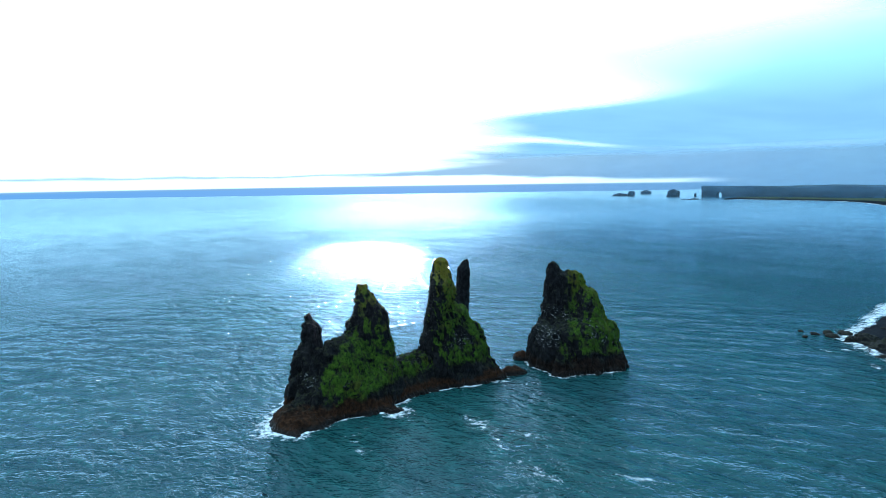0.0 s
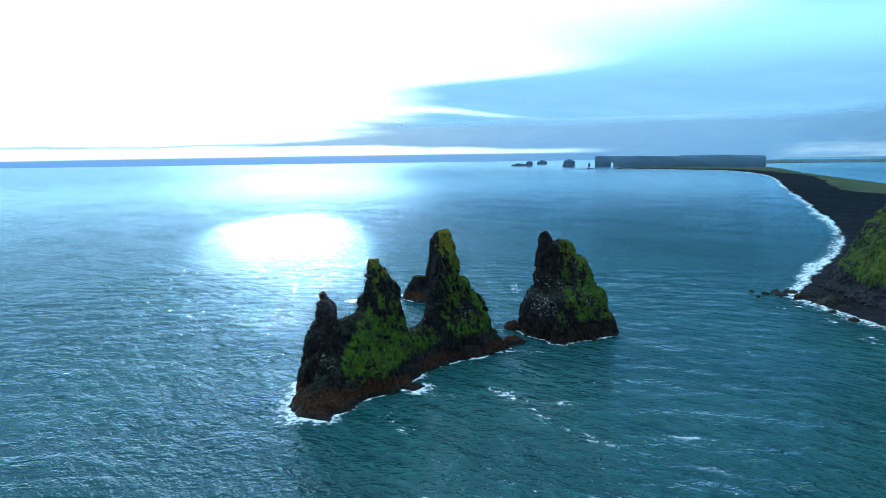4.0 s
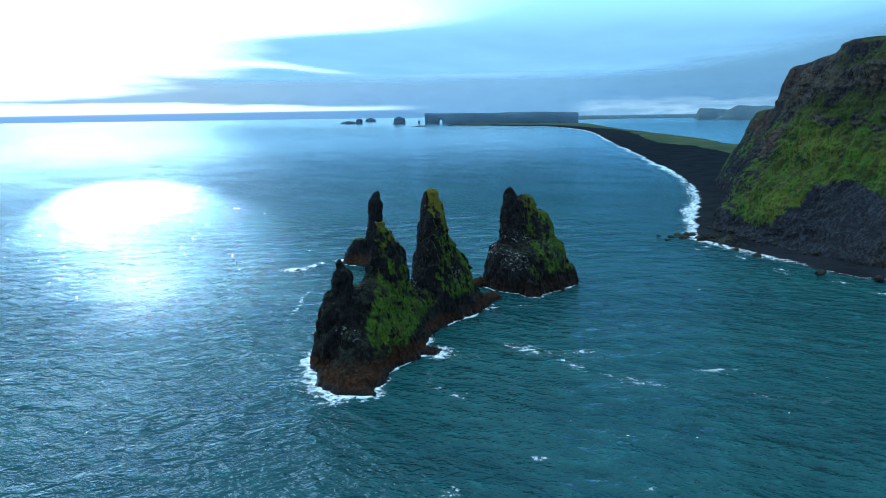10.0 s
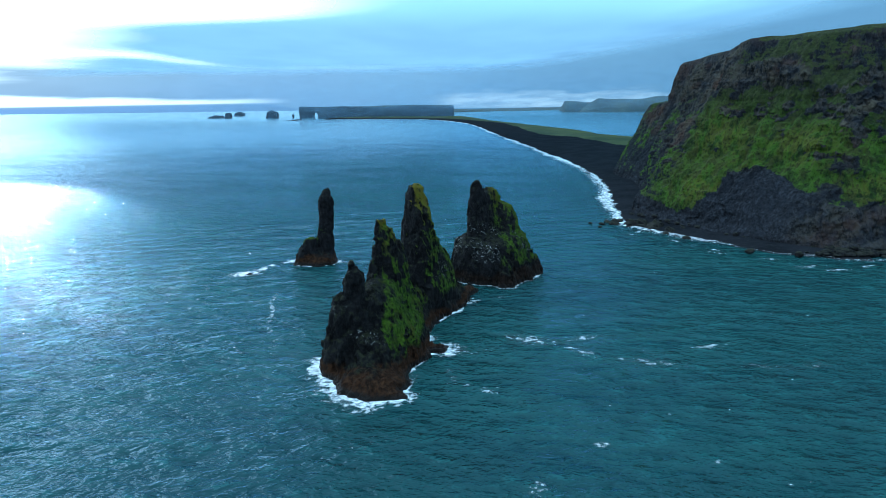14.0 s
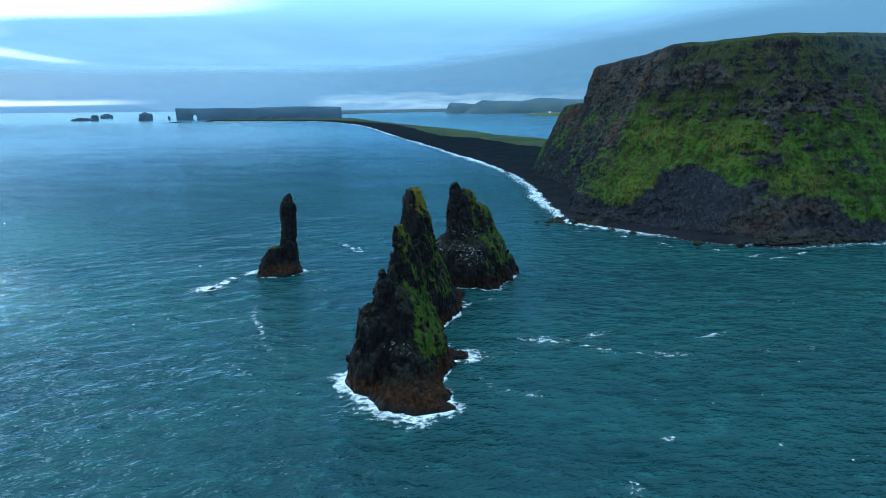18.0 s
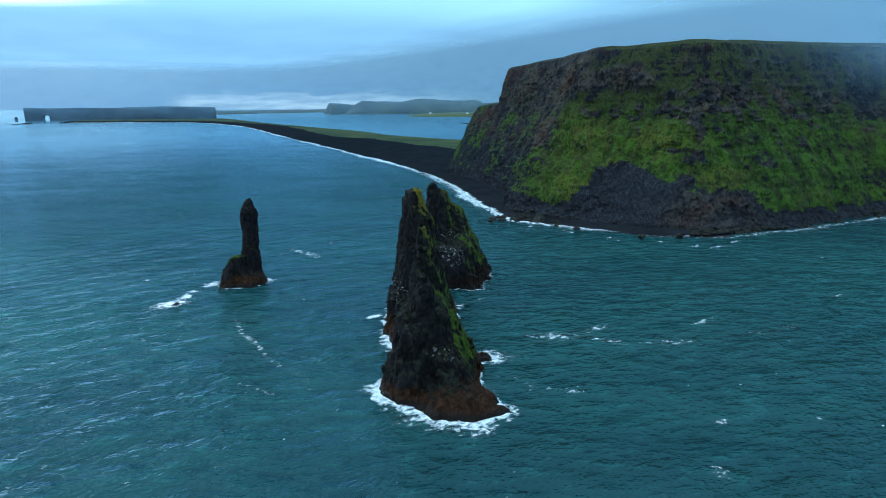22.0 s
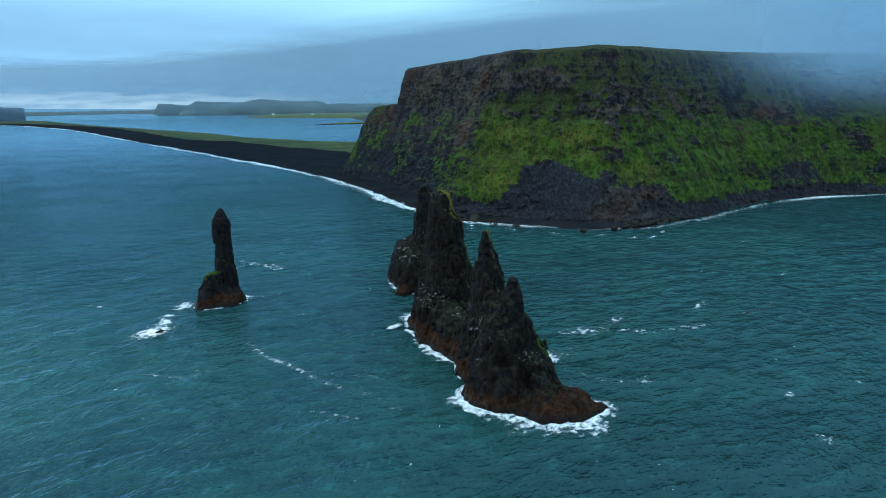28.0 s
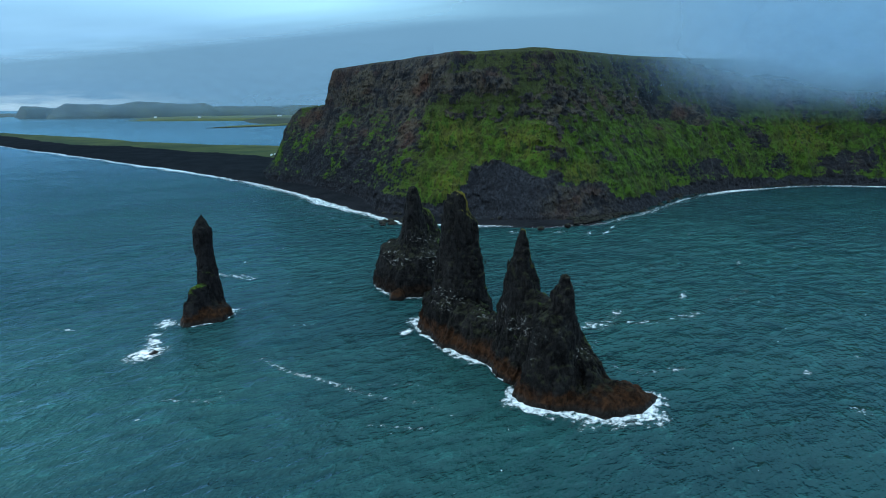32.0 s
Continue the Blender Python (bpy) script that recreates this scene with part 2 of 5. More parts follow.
def rock_material(name, dark, light, guano=(), tide=True, weed=(0.056, 0.023, 0.010), turf=(), lichen=0.4):
    """Jointed basalt; guano is (share, z from, z to), turf (shade, sward, dry) grows where the cover attribute says."""
    mat, n = material(name)
    pos = n.add("ShaderNodeNewGeometry").outputs["Position"]
    normal = n.add("ShaderNodeNewGeometry").outputs["Normal"]
    sep = n.add("ShaderNodeSeparateXYZ", pos).outputs
    nz = n.add("ShaderNodeSeparateXYZ", normal).outputs
    big = n.noise(n.scaled(pos, 0.08, 0.08, 0.06), 1.0, 6.0, 0.62)
    grain = n.noise(n.scaled(pos, 0.55, 0.55, 0.5), 1.0, 8.0, 0.68)
    cracks = n.add("ShaderNodeTexVoronoi", n.scaled(pos, 0.30, 0.30, 0.22), feature="DISTANCE_TO_EDGE").outputs[0]
    color = n.mix(n.step(grain, 0.34, 0.70), dark, light)
    color = n.mix(n.m("MULTIPLY", n.step(big, 0.5, 0.72), 0.55), color, tuple(c * 1.6 for c in light))
    color = n.mix(n.step(cracks, 0.06, 0.0, 0.0, 0.4), color, tuple(c * 0.4 for c in dark))
    seams = n.m("ABSOLUTE", n.m("SUBTRACT", n.noise(n.scaled(pos, 0.22, 0.22, 0.09), 1.0, 6.0, 0.62), 0.5))
    color = n.mix(n.step(seams, 0.030, 0.0, 0.0, 0.75), color, tuple(c * 0.3 for c in dark))
    # moss and lichen on ledges
    ledge = n.m("MULTIPLY", n.step(nz[2], 0.25, 0.7), n.step(grain, 0.42, 0.6))
    color = n.mix(n.m("MULTIPLY", ledge, lichen), color, (0.030, 0.034, 0.010))
    if guano:
        share, z_from, z_to = guano
        streak = n.noise(n.scaled(pos, 0.50, 0.50, 0.85), 1.0, 6.0, 0.76)
        perch = n.noise(n.scaled(pos, 0.05, 0.05, 0.10), 1.0, 3.0, 0.5)
        zone = n.m("MULTIPLY", n.step(perch, 0.50, 0.60), n.m("MULTIPLY", n.step(sep[2], z_from, z_from + 5), n.step(sep[2], z_to, z_to - 8)))
        zone = n.m("MULTIPLY", zone, n.step(streak, 0.55, 0.62))
        color = n.mix(n.m("MULTIPLY", zone, share), color, (0.36, 0.36, 0.35))
    height = n.m("ADD", n.m("MULTIPLY", grain, 1.3), n.m("ADD", n.m("MULTIPLY", n.m("MINIMUM", seams, 0.05), 10.0), big))
    if turf:
        shade, sward, dry = turf
        cover = n.add("ShaderNodeAttribute", attr="cover").outputs["Fac"]
        patches = n.noise(n.scaled(pos, 0.10, 0.10, 0.10), 1.0, 5.0, 0.6)
        tufts = n.noise(n.scaled(pos, 0.80, 0.80, 0.6), 1.0, 7.0, 0.75)
        clumps = n.noise(n.scaled(pos, 0.26, 0.26, 0.22), 1.0, 5.0, 0.65)
        grass = n.mix(n.step(tufts, 0.34, 0.66), shade, sward)
        grass = n.mix(n.step(patches, 0.50, 0.68, 0.0, 0.70), grass, tuple(0.5 * (p + q) for p, q in zip(shade, dry)))
        grass = n.mix(n.m("MULTIPLY", n.step(sep[2], 34, 60), n.step(clumps, 0.40, 0.58, 0.25, 0.95)), grass, dry)
        grass = n.mix(n.step(sep[2], 53, 60, 0.0, 0.8), grass, (0.120, 0.095, 0.010))
        grass = n.mix(n.step(clumps, 0.53, 0.64, 0.0, 0.75), grass, (0.024, 0.024, 0.010))
        grass = n.mix(n.step(clumps, 0.43, 0.33, 0.0, 0.6), grass, tuple(1.3 * c for c in sward))
        grass = n.mix(n.step(tufts, 0.42, 0.32, 0.0, 0.9), grass, (0.010, 0.011, 0.007))
        hold = n.m("ADD", cover, n.m("ADD", n.m("MULTIPLY", n.m("SUBTRACT", tufts, 0.5), 0.8), n.m("MULTIPLY", n.m("SUBTRACT", clumps, 0.5), 0.9)))
        hold = n.step(hold, -0.22, 0.24)
        color = n.mix(hold, color, grass)
        sod = n.m("ADD", n.m("MULTIPLY", tufts, 1.6), n.m("ADD", n.m("MULTIPLY", clumps, 1.8), patches))
        height = n.m("ADD", n.m("MULTIPLY", height, n.m("SUBTRACT", 1.0, hold)), n.m("MULTIPLY", sod, hold))
    if tide:
        level = n.m("ADD", sep[2], n.m("MULTIPLY", n.m("SUBTRACT", big, 0.5), 20.0))
        color = n.mix(n.step(level, 8.5, 4.5), color, n.mix(n.step(grain, 0.35, 0.7), tuple(0.2 * c for c in weed), weed))
        color = n.mix(n.step(sep[2], 3.0, 1.0), color, (0.010, 0.008, 0.007))
    finish(n, color, n.step(sep[2], 4.0, 1.0, 0.85, 0.35) if tide else 0.88, height, 0.75, 1.0, 0.10)
    return mat


def cliff_material():
    """Grassy basalt cliff; the attributes say how much grass holds and where bare crags stand."""
    mat, n = material("grassy_basalt_cliff")
    pos = n.add("ShaderNodeNewGeometry").outputs["Position"]
    grass = n.add("ShaderNodeAttribute", attr="grass").outputs["Fac"]
    warm = n.add("ShaderNodeAttribute", attr="warm").outputs["Fac"]
    big = n.noise(n.scaled(pos, 0.020, 0.020, 0.03), 1.0, 6.0, 0.6)
    mid = n.noise(n.scaled(pos, 0.085, 0.085, 0.05), 1.0, 8.0, 0.70)
    grain = n.noise(n.scaled(pos, 0.42, 0.42, 0.32), 1.0, 8.0, 0.80)
    olive = n.add("ShaderNodeAttribute", attr="olive").outputs["Fac"]
    runs = n.noise(n.scaled(pos, 0.16, 0.16, 0.035), 1.0, 6.0, 0.65)
    lines = n.m("ABSOLUTE", n.m("SUBTRACT", n.noise(n.scaled(pos, 0.11, 0.11, 0.05), 1.0, 5.0, 0.6), 0.5))
    rock = n.mix(n.step(grain, 0.40, 0.64), (0.007, 0.008, 0.011), (0.034, 0.037, 0.046))
    rock = n.mix(n.step(mid, 0.52, 0.40, 0.0, 0.6), rock, (0.012, 0.013, 0.017))
    rock = n.mix(n.m("MULTIPLY", n.step(mid, 0.40, 0.60), warm), rock, (0.072, 0.060, 0.043))
    rock = n.mix(n.m("MULTIPLY", n.step(big, 0.52, 0.66), n.m("MULTIPLY", warm, 0.7)), rock, (0.075, 0.034, 0.022))
    rock = n.mix(n.step(lines, 0.030, 0.0, 0.0, 0.8), rock, (0.006, 0.006, 0.008))
    # turf tones, with highlights and shadows of the small relief painted in
    turf = n.mix(n.step(mid, 0.40, 0.60), (0.010, 0.020, 0.005), (0.042, 0.090, 0.009))
    turf = n.mix(n.m("MULTIPLY", olive, n.step(runs, 0.40, 0.62)), turf, (0.120, 0.125, 0.014))
    turf = n.mix(n.step(runs, 0.50, 0.62, 0.0, 0.75), turf, (0.028, 0.030, 0.011))
    tall = n.add("ShaderNodeSeparateXYZ", pos).outputs[2]
    turf = n.mix(n.m("MULTIPLY", n.step(tall, 70.0, 118.0), n.step(mid, 0.34, 0.58, 0.45, 0.95)), turf, (0.030, 0.034, 0.014))
    turf = n.mix(n.step(big, 0.50, 0.66, 0.0, 0.45), turf, (0.046, 0.056, 0.014))
    turf = n.mix(n.step(grain, 0.49, 0.40, 0.0, 0.85), turf, (0.011, 0.014, 0.006))
    turf = n.mix(n.step(grain, 0.54, 0.64, 0.0, 0.55), turf, (0.056, 0.092, 0.012))
    hold = n.m("ADD", grass, n.m("ADD", n.m("MULTIPLY", n.m("SUBTRACT", mid, 0.5), 1.5), n.m("MULTIPLY", n.m("SUBTRACT", grain, 0.5), 1.1)))
    hold = n.m("ADD", hold, n.m("MULTIPLY", n.m("SUBTRACT", big, 0.5), -0.7))
    color = n.mix(n.step(hold, 0.46, 0.60), rock, turf)
    height = n.m("ADD", n.m("MULTIPLY", mid, 3.4), n.m("ADD", n.m("MULTIPLY", grain, 1.2), n.m("MULTIPLY", n.m("MINIMUM", lines, 0.04), 8.0)))
    finish(n, color, 0.92, height, 1.0, 1.0, 0.15)
    return mat


def plain_material(name, a, b, scale=0.05, rough=0.9, c=None, bump=0.5, stretch=(1, 1, 1), spec=0.2):
    mat, n = material(name)
    pos = n.add("ShaderNodeNewGeometry").outputs["Position"]
    big = n.noise(n.scaled(pos, *(scale * q for q in stretch)), 1.0, 6.0, 0.6)
    fine = n.noise(n.scaled(pos, scale * 9, scale * 9, scale * 9), 1.0, 5.0, 0.7)
    color = n.mix(n.step(big, 0.35, 0.65), a, b)
    if c:
        color = n.mix(n.step(fine, 0.5, 0.72, 0.0, 0.8), color, c)
    finish(n, color, rough, n.m("ADD", big, fine), bump, 0.8, spec)
    return mat


def foam_material():
    mat, n = material("sea_foam")
    pos = n.add("ShaderNodeNewGeometry").outputs["Position"]
    dense = n.add("ShaderNodeAttribute", attr="dense").outputs["Fac"]
    lace = n.noise(n.scaled(pos, 0.30, 0.38, 0.4), 1.0, 7.0, 0.66)
    cells = n.add("ShaderNodeTexVoronoi", n.scaled(pos, 0.55, 0.7, 0.5), feature="DISTANCE_TO_EDGE").outputs[0]
    web = n.step(cells, 0.20, 0.02, 0.0, 0.16)
    hold = n.m("ADD", dense, n.m("ADD", n.m("MULTIPLY", n.m("SUBTRACT", lace, 0.5), 2.7), web))
    alpha = n.step(hold, 0.36, 1.20, 0.0, 0.97)
    shader = n.tree.nodes.new("ShaderNodeBsdfPrincipled")
    n.put(shader, Base_Color=(0.78, 0.84, 0.86, 1), Roughness=0.75, Alpha=alpha)
    n.add("ShaderNodeOutputMaterial", shader.outputs[0])
    return mat


def mist_material(name="mist", tone=(0.30, 0.49, 0.65)):
    """Thin cloud: lets light through by the attribute and a soft noise."""
    mat, n = material(name)
    pos = n.add("ShaderNodeNewGeometry").outputs["Position"]
    dense = n.add("ShaderNodeAttribute", attr="dense").outputs["Fac"]
    puff = n.noise(n.scaled(pos, 0.006, 0.006, 0.014), 1.0, 5.0, 0.55)
    hold = n.m("ADD", dense, n.m("MULTIPLY", n.m("SUBTRACT", puff, 0.5), n.m("MULTIPLY", dense, 1.6)), clamp=True)
    white = n.add("ShaderNodeBsdfDiffuse", (*tone, 1))
    glow = n.add("ShaderNodeBsdfTranslucent", (*tone, 1))
    body = n.add("ShaderNodeMixShader", 0.5, white.outputs[0], glow.outputs[0])
    clear = n.add("ShaderNodeBsdfTransparent")
    veil = n.add("ShaderNodeMixShader", hold, clear.outputs[0], body.outputs[0])
    n.add("ShaderNodeOutputMaterial", veil.outputs[0])
    return mat


WATER = water_material()
SWARD = ((0.012, 0.026, 0.003), (0.052, 0.098, 0.007), (0.096, 0.080, 0.010))
STACK_ROCK = rock_material("black_basalt", (0.0025, 0.0025, 0.003), (0.0155, 0.0145, 0.0145), guano=(0.7, 12, 30), turf=SWARD)
GREY_ROCK = rock_material("guano_streaked_basalt", (0.0025, 0.0025, 0.003), (0.017, 0.016, 0.017), guano=(0.9, 12, 36), weed=(0.022, 0.012, 0.008), turf=SWARD)
NEEDLE_ROCK = rock_material("dark_needle_basalt", (0.003, 0.003, 0.004), (0.014, 0.013, 0.014), turf=SWARD, lichen=0.15)
BOULDER = rock_material("wet_boulder", (0.010, 0.010, 0.011), (0.035, 0.032, 0.030), tide=False)
BROWN_ROCK = rock_material("brown_tide_rock", (0.010, 0.008, 0.008), (0.034, 0.028, 0.026))
CLIFF = cliff_material()
SAND = plain_material("black_sand", (0.008, 0.009, 0.011), (0.015, 0.016, 0.019), 0.03, 0.95, (0.024, 0.025, 0.028), 0.2, spec=0.02)
FIELD = plain_material("grass_flat", (0.030, 0.050, 0.012), (0.080, 0.092, 0.020), 0.010, 0.95, (0.040, 0.044, 0.018), 0.4)
# bluish base colours put some distance haze into the far rock and grass
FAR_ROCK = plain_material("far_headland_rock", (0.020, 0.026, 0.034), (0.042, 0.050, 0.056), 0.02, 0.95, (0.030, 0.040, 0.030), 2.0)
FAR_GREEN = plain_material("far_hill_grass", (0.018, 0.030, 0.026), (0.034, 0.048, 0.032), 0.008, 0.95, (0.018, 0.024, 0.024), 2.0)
FOAM = foam_material()
MIST = mist_material()


# ---- shape tools ----
def hash3(i, j, k, seed):
    h = (i * 374761393 + j * 668265263 + k * 2147483647 + seed * 974634777) & 0xFFFFFFFF
    h = ((h ^ (h >> 13)) * 1274126177) & 0xFFFFFFFF
    return ((h ^ (h >> 16)) & 0xFFFF).astype(np.float32) / 65535.0


def value_noise(p, seed=0):
    """Smooth noise from -1 to 1 at points p (n, 3)."""
    base = np.floor(p)
    f = (p - base).astype(np.float32)
    f = f * f * (3 - 2 * f)
    i, j, k = (base[:, a].astype(np.int64) for a in range(3))
    out = np.zeros(len(p), np.float32)
    for a in (0, 1):
        wa = f[:, 0] if a else 1 - f[:, 0]
        for b in (0, 1):
            wb = f[:, 1] if b else 1 - f[:, 1]
            for c in (0, 1):
                wc = f[:, 2] if c else 1 - f[:, 2]
                out += wa * wb * wc * hash3(i + a, j + b, k + c, seed)
    return out * 2 - 1


def fractal(p, scale, octaves=4, seed=0, stretch=(1, 1, 1), gain=0.5, ridged=False):
    q = p * (np.array(stretch) * scale)
    total, weight, norm = np.zeros(len(p), np.float32), 1.0, 0.0
    for o in range(octaves):
        v = value_noise(q + 17.3 * o, seed + o)
        total += weight * (1 - 2 * np.abs(v) if ridged else v)
        norm += weight
        q, weight = q * 2.03, weight * gain
    return total / norm


def mesh_from(name, verts, faces, mats, smooth=True, attrs=None, index=None):
    me = bpy.data.meshes.new(name)
    verts, faces = np.asarray(verts, np.float32), np.asarray(faces, np.int32)
    me.vertices.add(len(verts))
    me.vertices.foreach_set("co", verts.ravel())
    k = faces.shape[1]
    me.loops.add(faces.size)
    me.loops.foreach_set("vertex_index", faces.ravel())
    me.polygons.add(len(faces))
    me.polygons.foreach_set("loop_start", np.arange(0, faces.size, k, dtype=np.int32))
    me.polygons.foreach_set("loop_total", np.full(len(faces), k, np.int32))
    me.polygons.foreach_set("use_smooth", np.full(len(faces), smooth))
    for mat in mats:
        me.materials.append(mat)
    if index is not None:
        me.polygons.foreach_set("material_index", index.astype(np.int32))
    for key, values in (attrs or {}).items():
        layer = me.attributes.new(key, "FLOAT", "POINT")
        layer.data.foreach_set("value", np.asarray(values, np.float32))
    me.update(calc_edges=True)
    return me


def grid_faces(nu, nv):
    i, j = np.meshgrid(np.arange(nu - 1), np.arange(nv - 1), indexing="ij")
    a = (i * nv + j).ravel()
    return np.stack([a, a + nv, a + nv + 1, a + 1], 1)


def surface_nets(vol, origin, h):
    """The surface where vol is zero, as points and four-cornered faces."""
    s = vol < 0
    n = [d - 1 for d in vol.shape]
    corner = [(a, b, c) for a in (0, 1) for b in (0, 1) for c in (0, 1)]
    part = lambda v, c: v[c[0] : c[0] + n[0], c[1] : c[1] + n[1], c[2] : c[2] + n[2]]
    count = sum(part(s, c).astype(np.int8) for c in corner)
    active = (count > 0) & (count < 8)
    cell = np.argwhere(active)
    value = {c: part(vol, c)[active] for c in corner}
    acc, hits = np.zeros((len(cell), 3), np.float32), np.zeros(len(cell), np.float32)
    for c in corner:
        for axis in range(3):
            if c[axis] == 0:
                d = tuple(1 if a == axis else c[a] for a in range(3))
                va, vb = value[c], value[d]
                cross = (va < 0) != (vb < 0)
                t = np.where(cross, va / np.where(cross, va - vb, 1), 0)
                for a in range(3):
                    acc[:, a] += cross * (c[a] + (t if a == axis else 0))
                hits += cross
    verts = np.array(origin) + (cell + acc / hits[:, None]) * h
    number = np.full(n, -1, np.int64)
    number[active] = np.arange(len(cell))
    faces = []
    for axis in range(3):
        lo = [slice(1, -1)] * 3
        hi = [slice(1, -1)] * 3
        lo[axis], hi[axis] = slice(0, -1), slice(1, None)
        sa, sb = s[tuple(lo)], s[tuple(hi)]
        edge = np.argwhere(sa != sb)
        flip = sa[tuple(edge.T)]
        at = edge + 1
        at[:, axis] -= 1
        u, v = [a for a in range(3) if a != axis]
        quad = []
        for du, dv in ((1, 1), (0, 1), (0, 0), (1, 0)):
            c = at.copy()
            c[:, u] -= du
            c[:, v] -= dv
            quad.append(number[tuple(c.T)])
        quad = np.stack(quad, 1)
        turn = flip if axis != 1 else ~flip
        quad[~turn] = quad[~turn][:, ::-1]
        faces.append(quad)
    faces = np.concatenate(faces)
    return verts.astype(np.float32), faces[(faces >= 0).all(1)]


def spire(p, base, top, z, foot, tip, turn=0.0, power=1.0, lip=1.5):
    """Signed distance, roughly, to a leaning tapered column: base and top (x, y), z from and to, half-widths at foot and tip, the longer axis turned
    by so many degrees from x."""
    t = np.clip((p[:, 2] - z[0]) / (z[1] - z[0]), 0, 1)
    w = t**power
    x = p[:, 0] - (base[0] + (top[0] - base[0]) * t)
    y = p[:, 1] - (base[1] + (top[1] - base[1]) * t)
    c, s = math.cos(radians(turn)), math.sin(radians(turn))
    a, b = foot[0] + (tip[0] - foot[0]) * w, foot[1] + (tip[1] - foot[1]) * w
    q = np.sqrt(((x * c + y * s) / a) ** 2 + ((y * c - x * s) / b) ** 2)
    side = (q - 1) * np.minimum(a, b)
    cap = p[:, 2] - z[1] + 0.55 * np.minimum(q, 1.5) * np.minimum(a, b)
    return np.maximum(side, cap) + lip * 0.25 * np.exp(-((side - cap) ** 2) / lip**2)


def join(fields, k=3.0):
    out = fields[0]
    for f in fields[1:]:
        m = np.clip(0.5 + 0.5 * (f - out) / k, 0, 1)
        out = f + (out - f) * m - k * m * (1 - m)
    return out


def cells(p, scale, seed, stretch=(1, 1, 1)):
    """Blocky noise: the distance to the nearest of scattered points, and that point's own number from -1 to 1."""
    q = p * (np.array(stretch) * scale)
    base = np.floor(q)
    i, j, k = (base[:, a].astype(np.int64) for a in range(3))
    best, own = np.full(len(p), 9.0, np.float32), np.zeros(len(p), np.float32)
    for a, b, c in itertools.product((-1, 0, 1), repeat=3):
        at = [base[:, 0] + a + hash3(i + a, j + b, k + c, seed), base[:, 1] + b + hash3(i + a, j + b, k + c, seed + 1), base[:, 2] + c + hash3(i + a, j + b, k + c, seed + 2)]
        d = ((q[:, 0] - at[0]) ** 2 + (q[:, 1] - at[1]) ** 2 + (q[:, 2] - at[2]) ** 2).astype(np.float32)
        closer = d < best
        best = np.where(closer, d, best)
        own = np.where(closer, hash3(i + a, j + b, k + c, seed + 3) * 2 - 1, own)
    return np.sqrt(best), own


def rock_mesh(field, lo, hi, h, rough=1.0, seed=3):
    """Field with weathered relief, meshed. Gives points and faces."""
    axes = [np.arange(a, b + h, h, dtype=np.float32) for a, b in zip(lo, hi)]
    gx, gy, gz = np.meshgrid(*axes, indexing="ij")
    p = np.stack([gx.ravel(), gy.ravel(), gz.ravel()], 1)
    d = field(p).astype(np.float32)
    near = np.abs(d) < 6.5 * rough
    q = p[near]
    # the tops are slim: broad relief fades towards them
    calm = np.interp(q[:, 2], (0, 10, 22, 40, 58), (1.3, 1.15, 0.9, 0.5, 0.3))
    blocks = fractal(q, 0.30, 3, seed + 30, (1, 1, 0.42), 0.6, True)
    d[near] += rough * (
        calm * (2.2 * fractal(q, 0.085, 2, seed, (1, 1, 0.8)) + 1.5 * fractal(q, 0.16, 3, seed + 9, (1, 1, 0.5), 0.55, True))
        + 1.15 * blocks
        + 0.5 * fractal(q, 0.6, 3, seed + 20, (1, 1, 0.8), 0.6)
        - 0.30 - 0.4 * calm
    )
    skin = np.abs(d) < 2.6 * rough
    q = p[skin]
    gap, own = cells(q, 1 / 5.5, seed + 60, (1, 1, 0.6))
    gap_small, own_small = cells(q, 1 / 2.3, seed + 70, (1, 1, 0.7))
    d[skin] += rough * (0.50 * own + 0.55 * (gap - 0.55) + 0.30 * own_small + 0.3 * (gap_small - 0.55))
    verts, faces = surface_nets(d.reshape(gx.shape), lo, h)
    _, inverse, count = np.unique(patch_labels(len(verts), faces), return_inverse=True, return_counts=True)
    return verts, faces[count[inverse] > 0.05 * len(faces)]


def patch_labels(total, faces):
    """A number for each face that is the same all over a connected patch."""
    label = np.arange(total)
    while len(faces):
        low = label[faces].min(1)
        after = label.copy()
        for i in range(4):
            np.minimum.at(after, faces[:, i], low)
        after = after[after]
        if (after == label).all():
            break
        label = after
    return label[faces[:, 0]] if len(faces) else label[:0]


def face_normals(verts, faces):
    a, b, c, d = (verts[faces[:, i]] for i in range(4))
    n = np.cross(c - a, d - b)
    return n / np.maximum(np.linalg.norm(n, axis=1, keepdims=True), 1e-9)


def part_mesh(name, verts, faces, mat, parent, label="", attrs=None):
    used = np.unique(faces)
    back = np.full(len(verts), -1, np.int64)
    back[used] = np.arange(len(used))
    ob = new(name, mesh_from(name, verts[used], back[faces], [mat], attrs={k: v[used] for k, v in (attrs or {}).items()}))
    ob.parent = parent
    if label:
        ob["label"] = label
    return ob


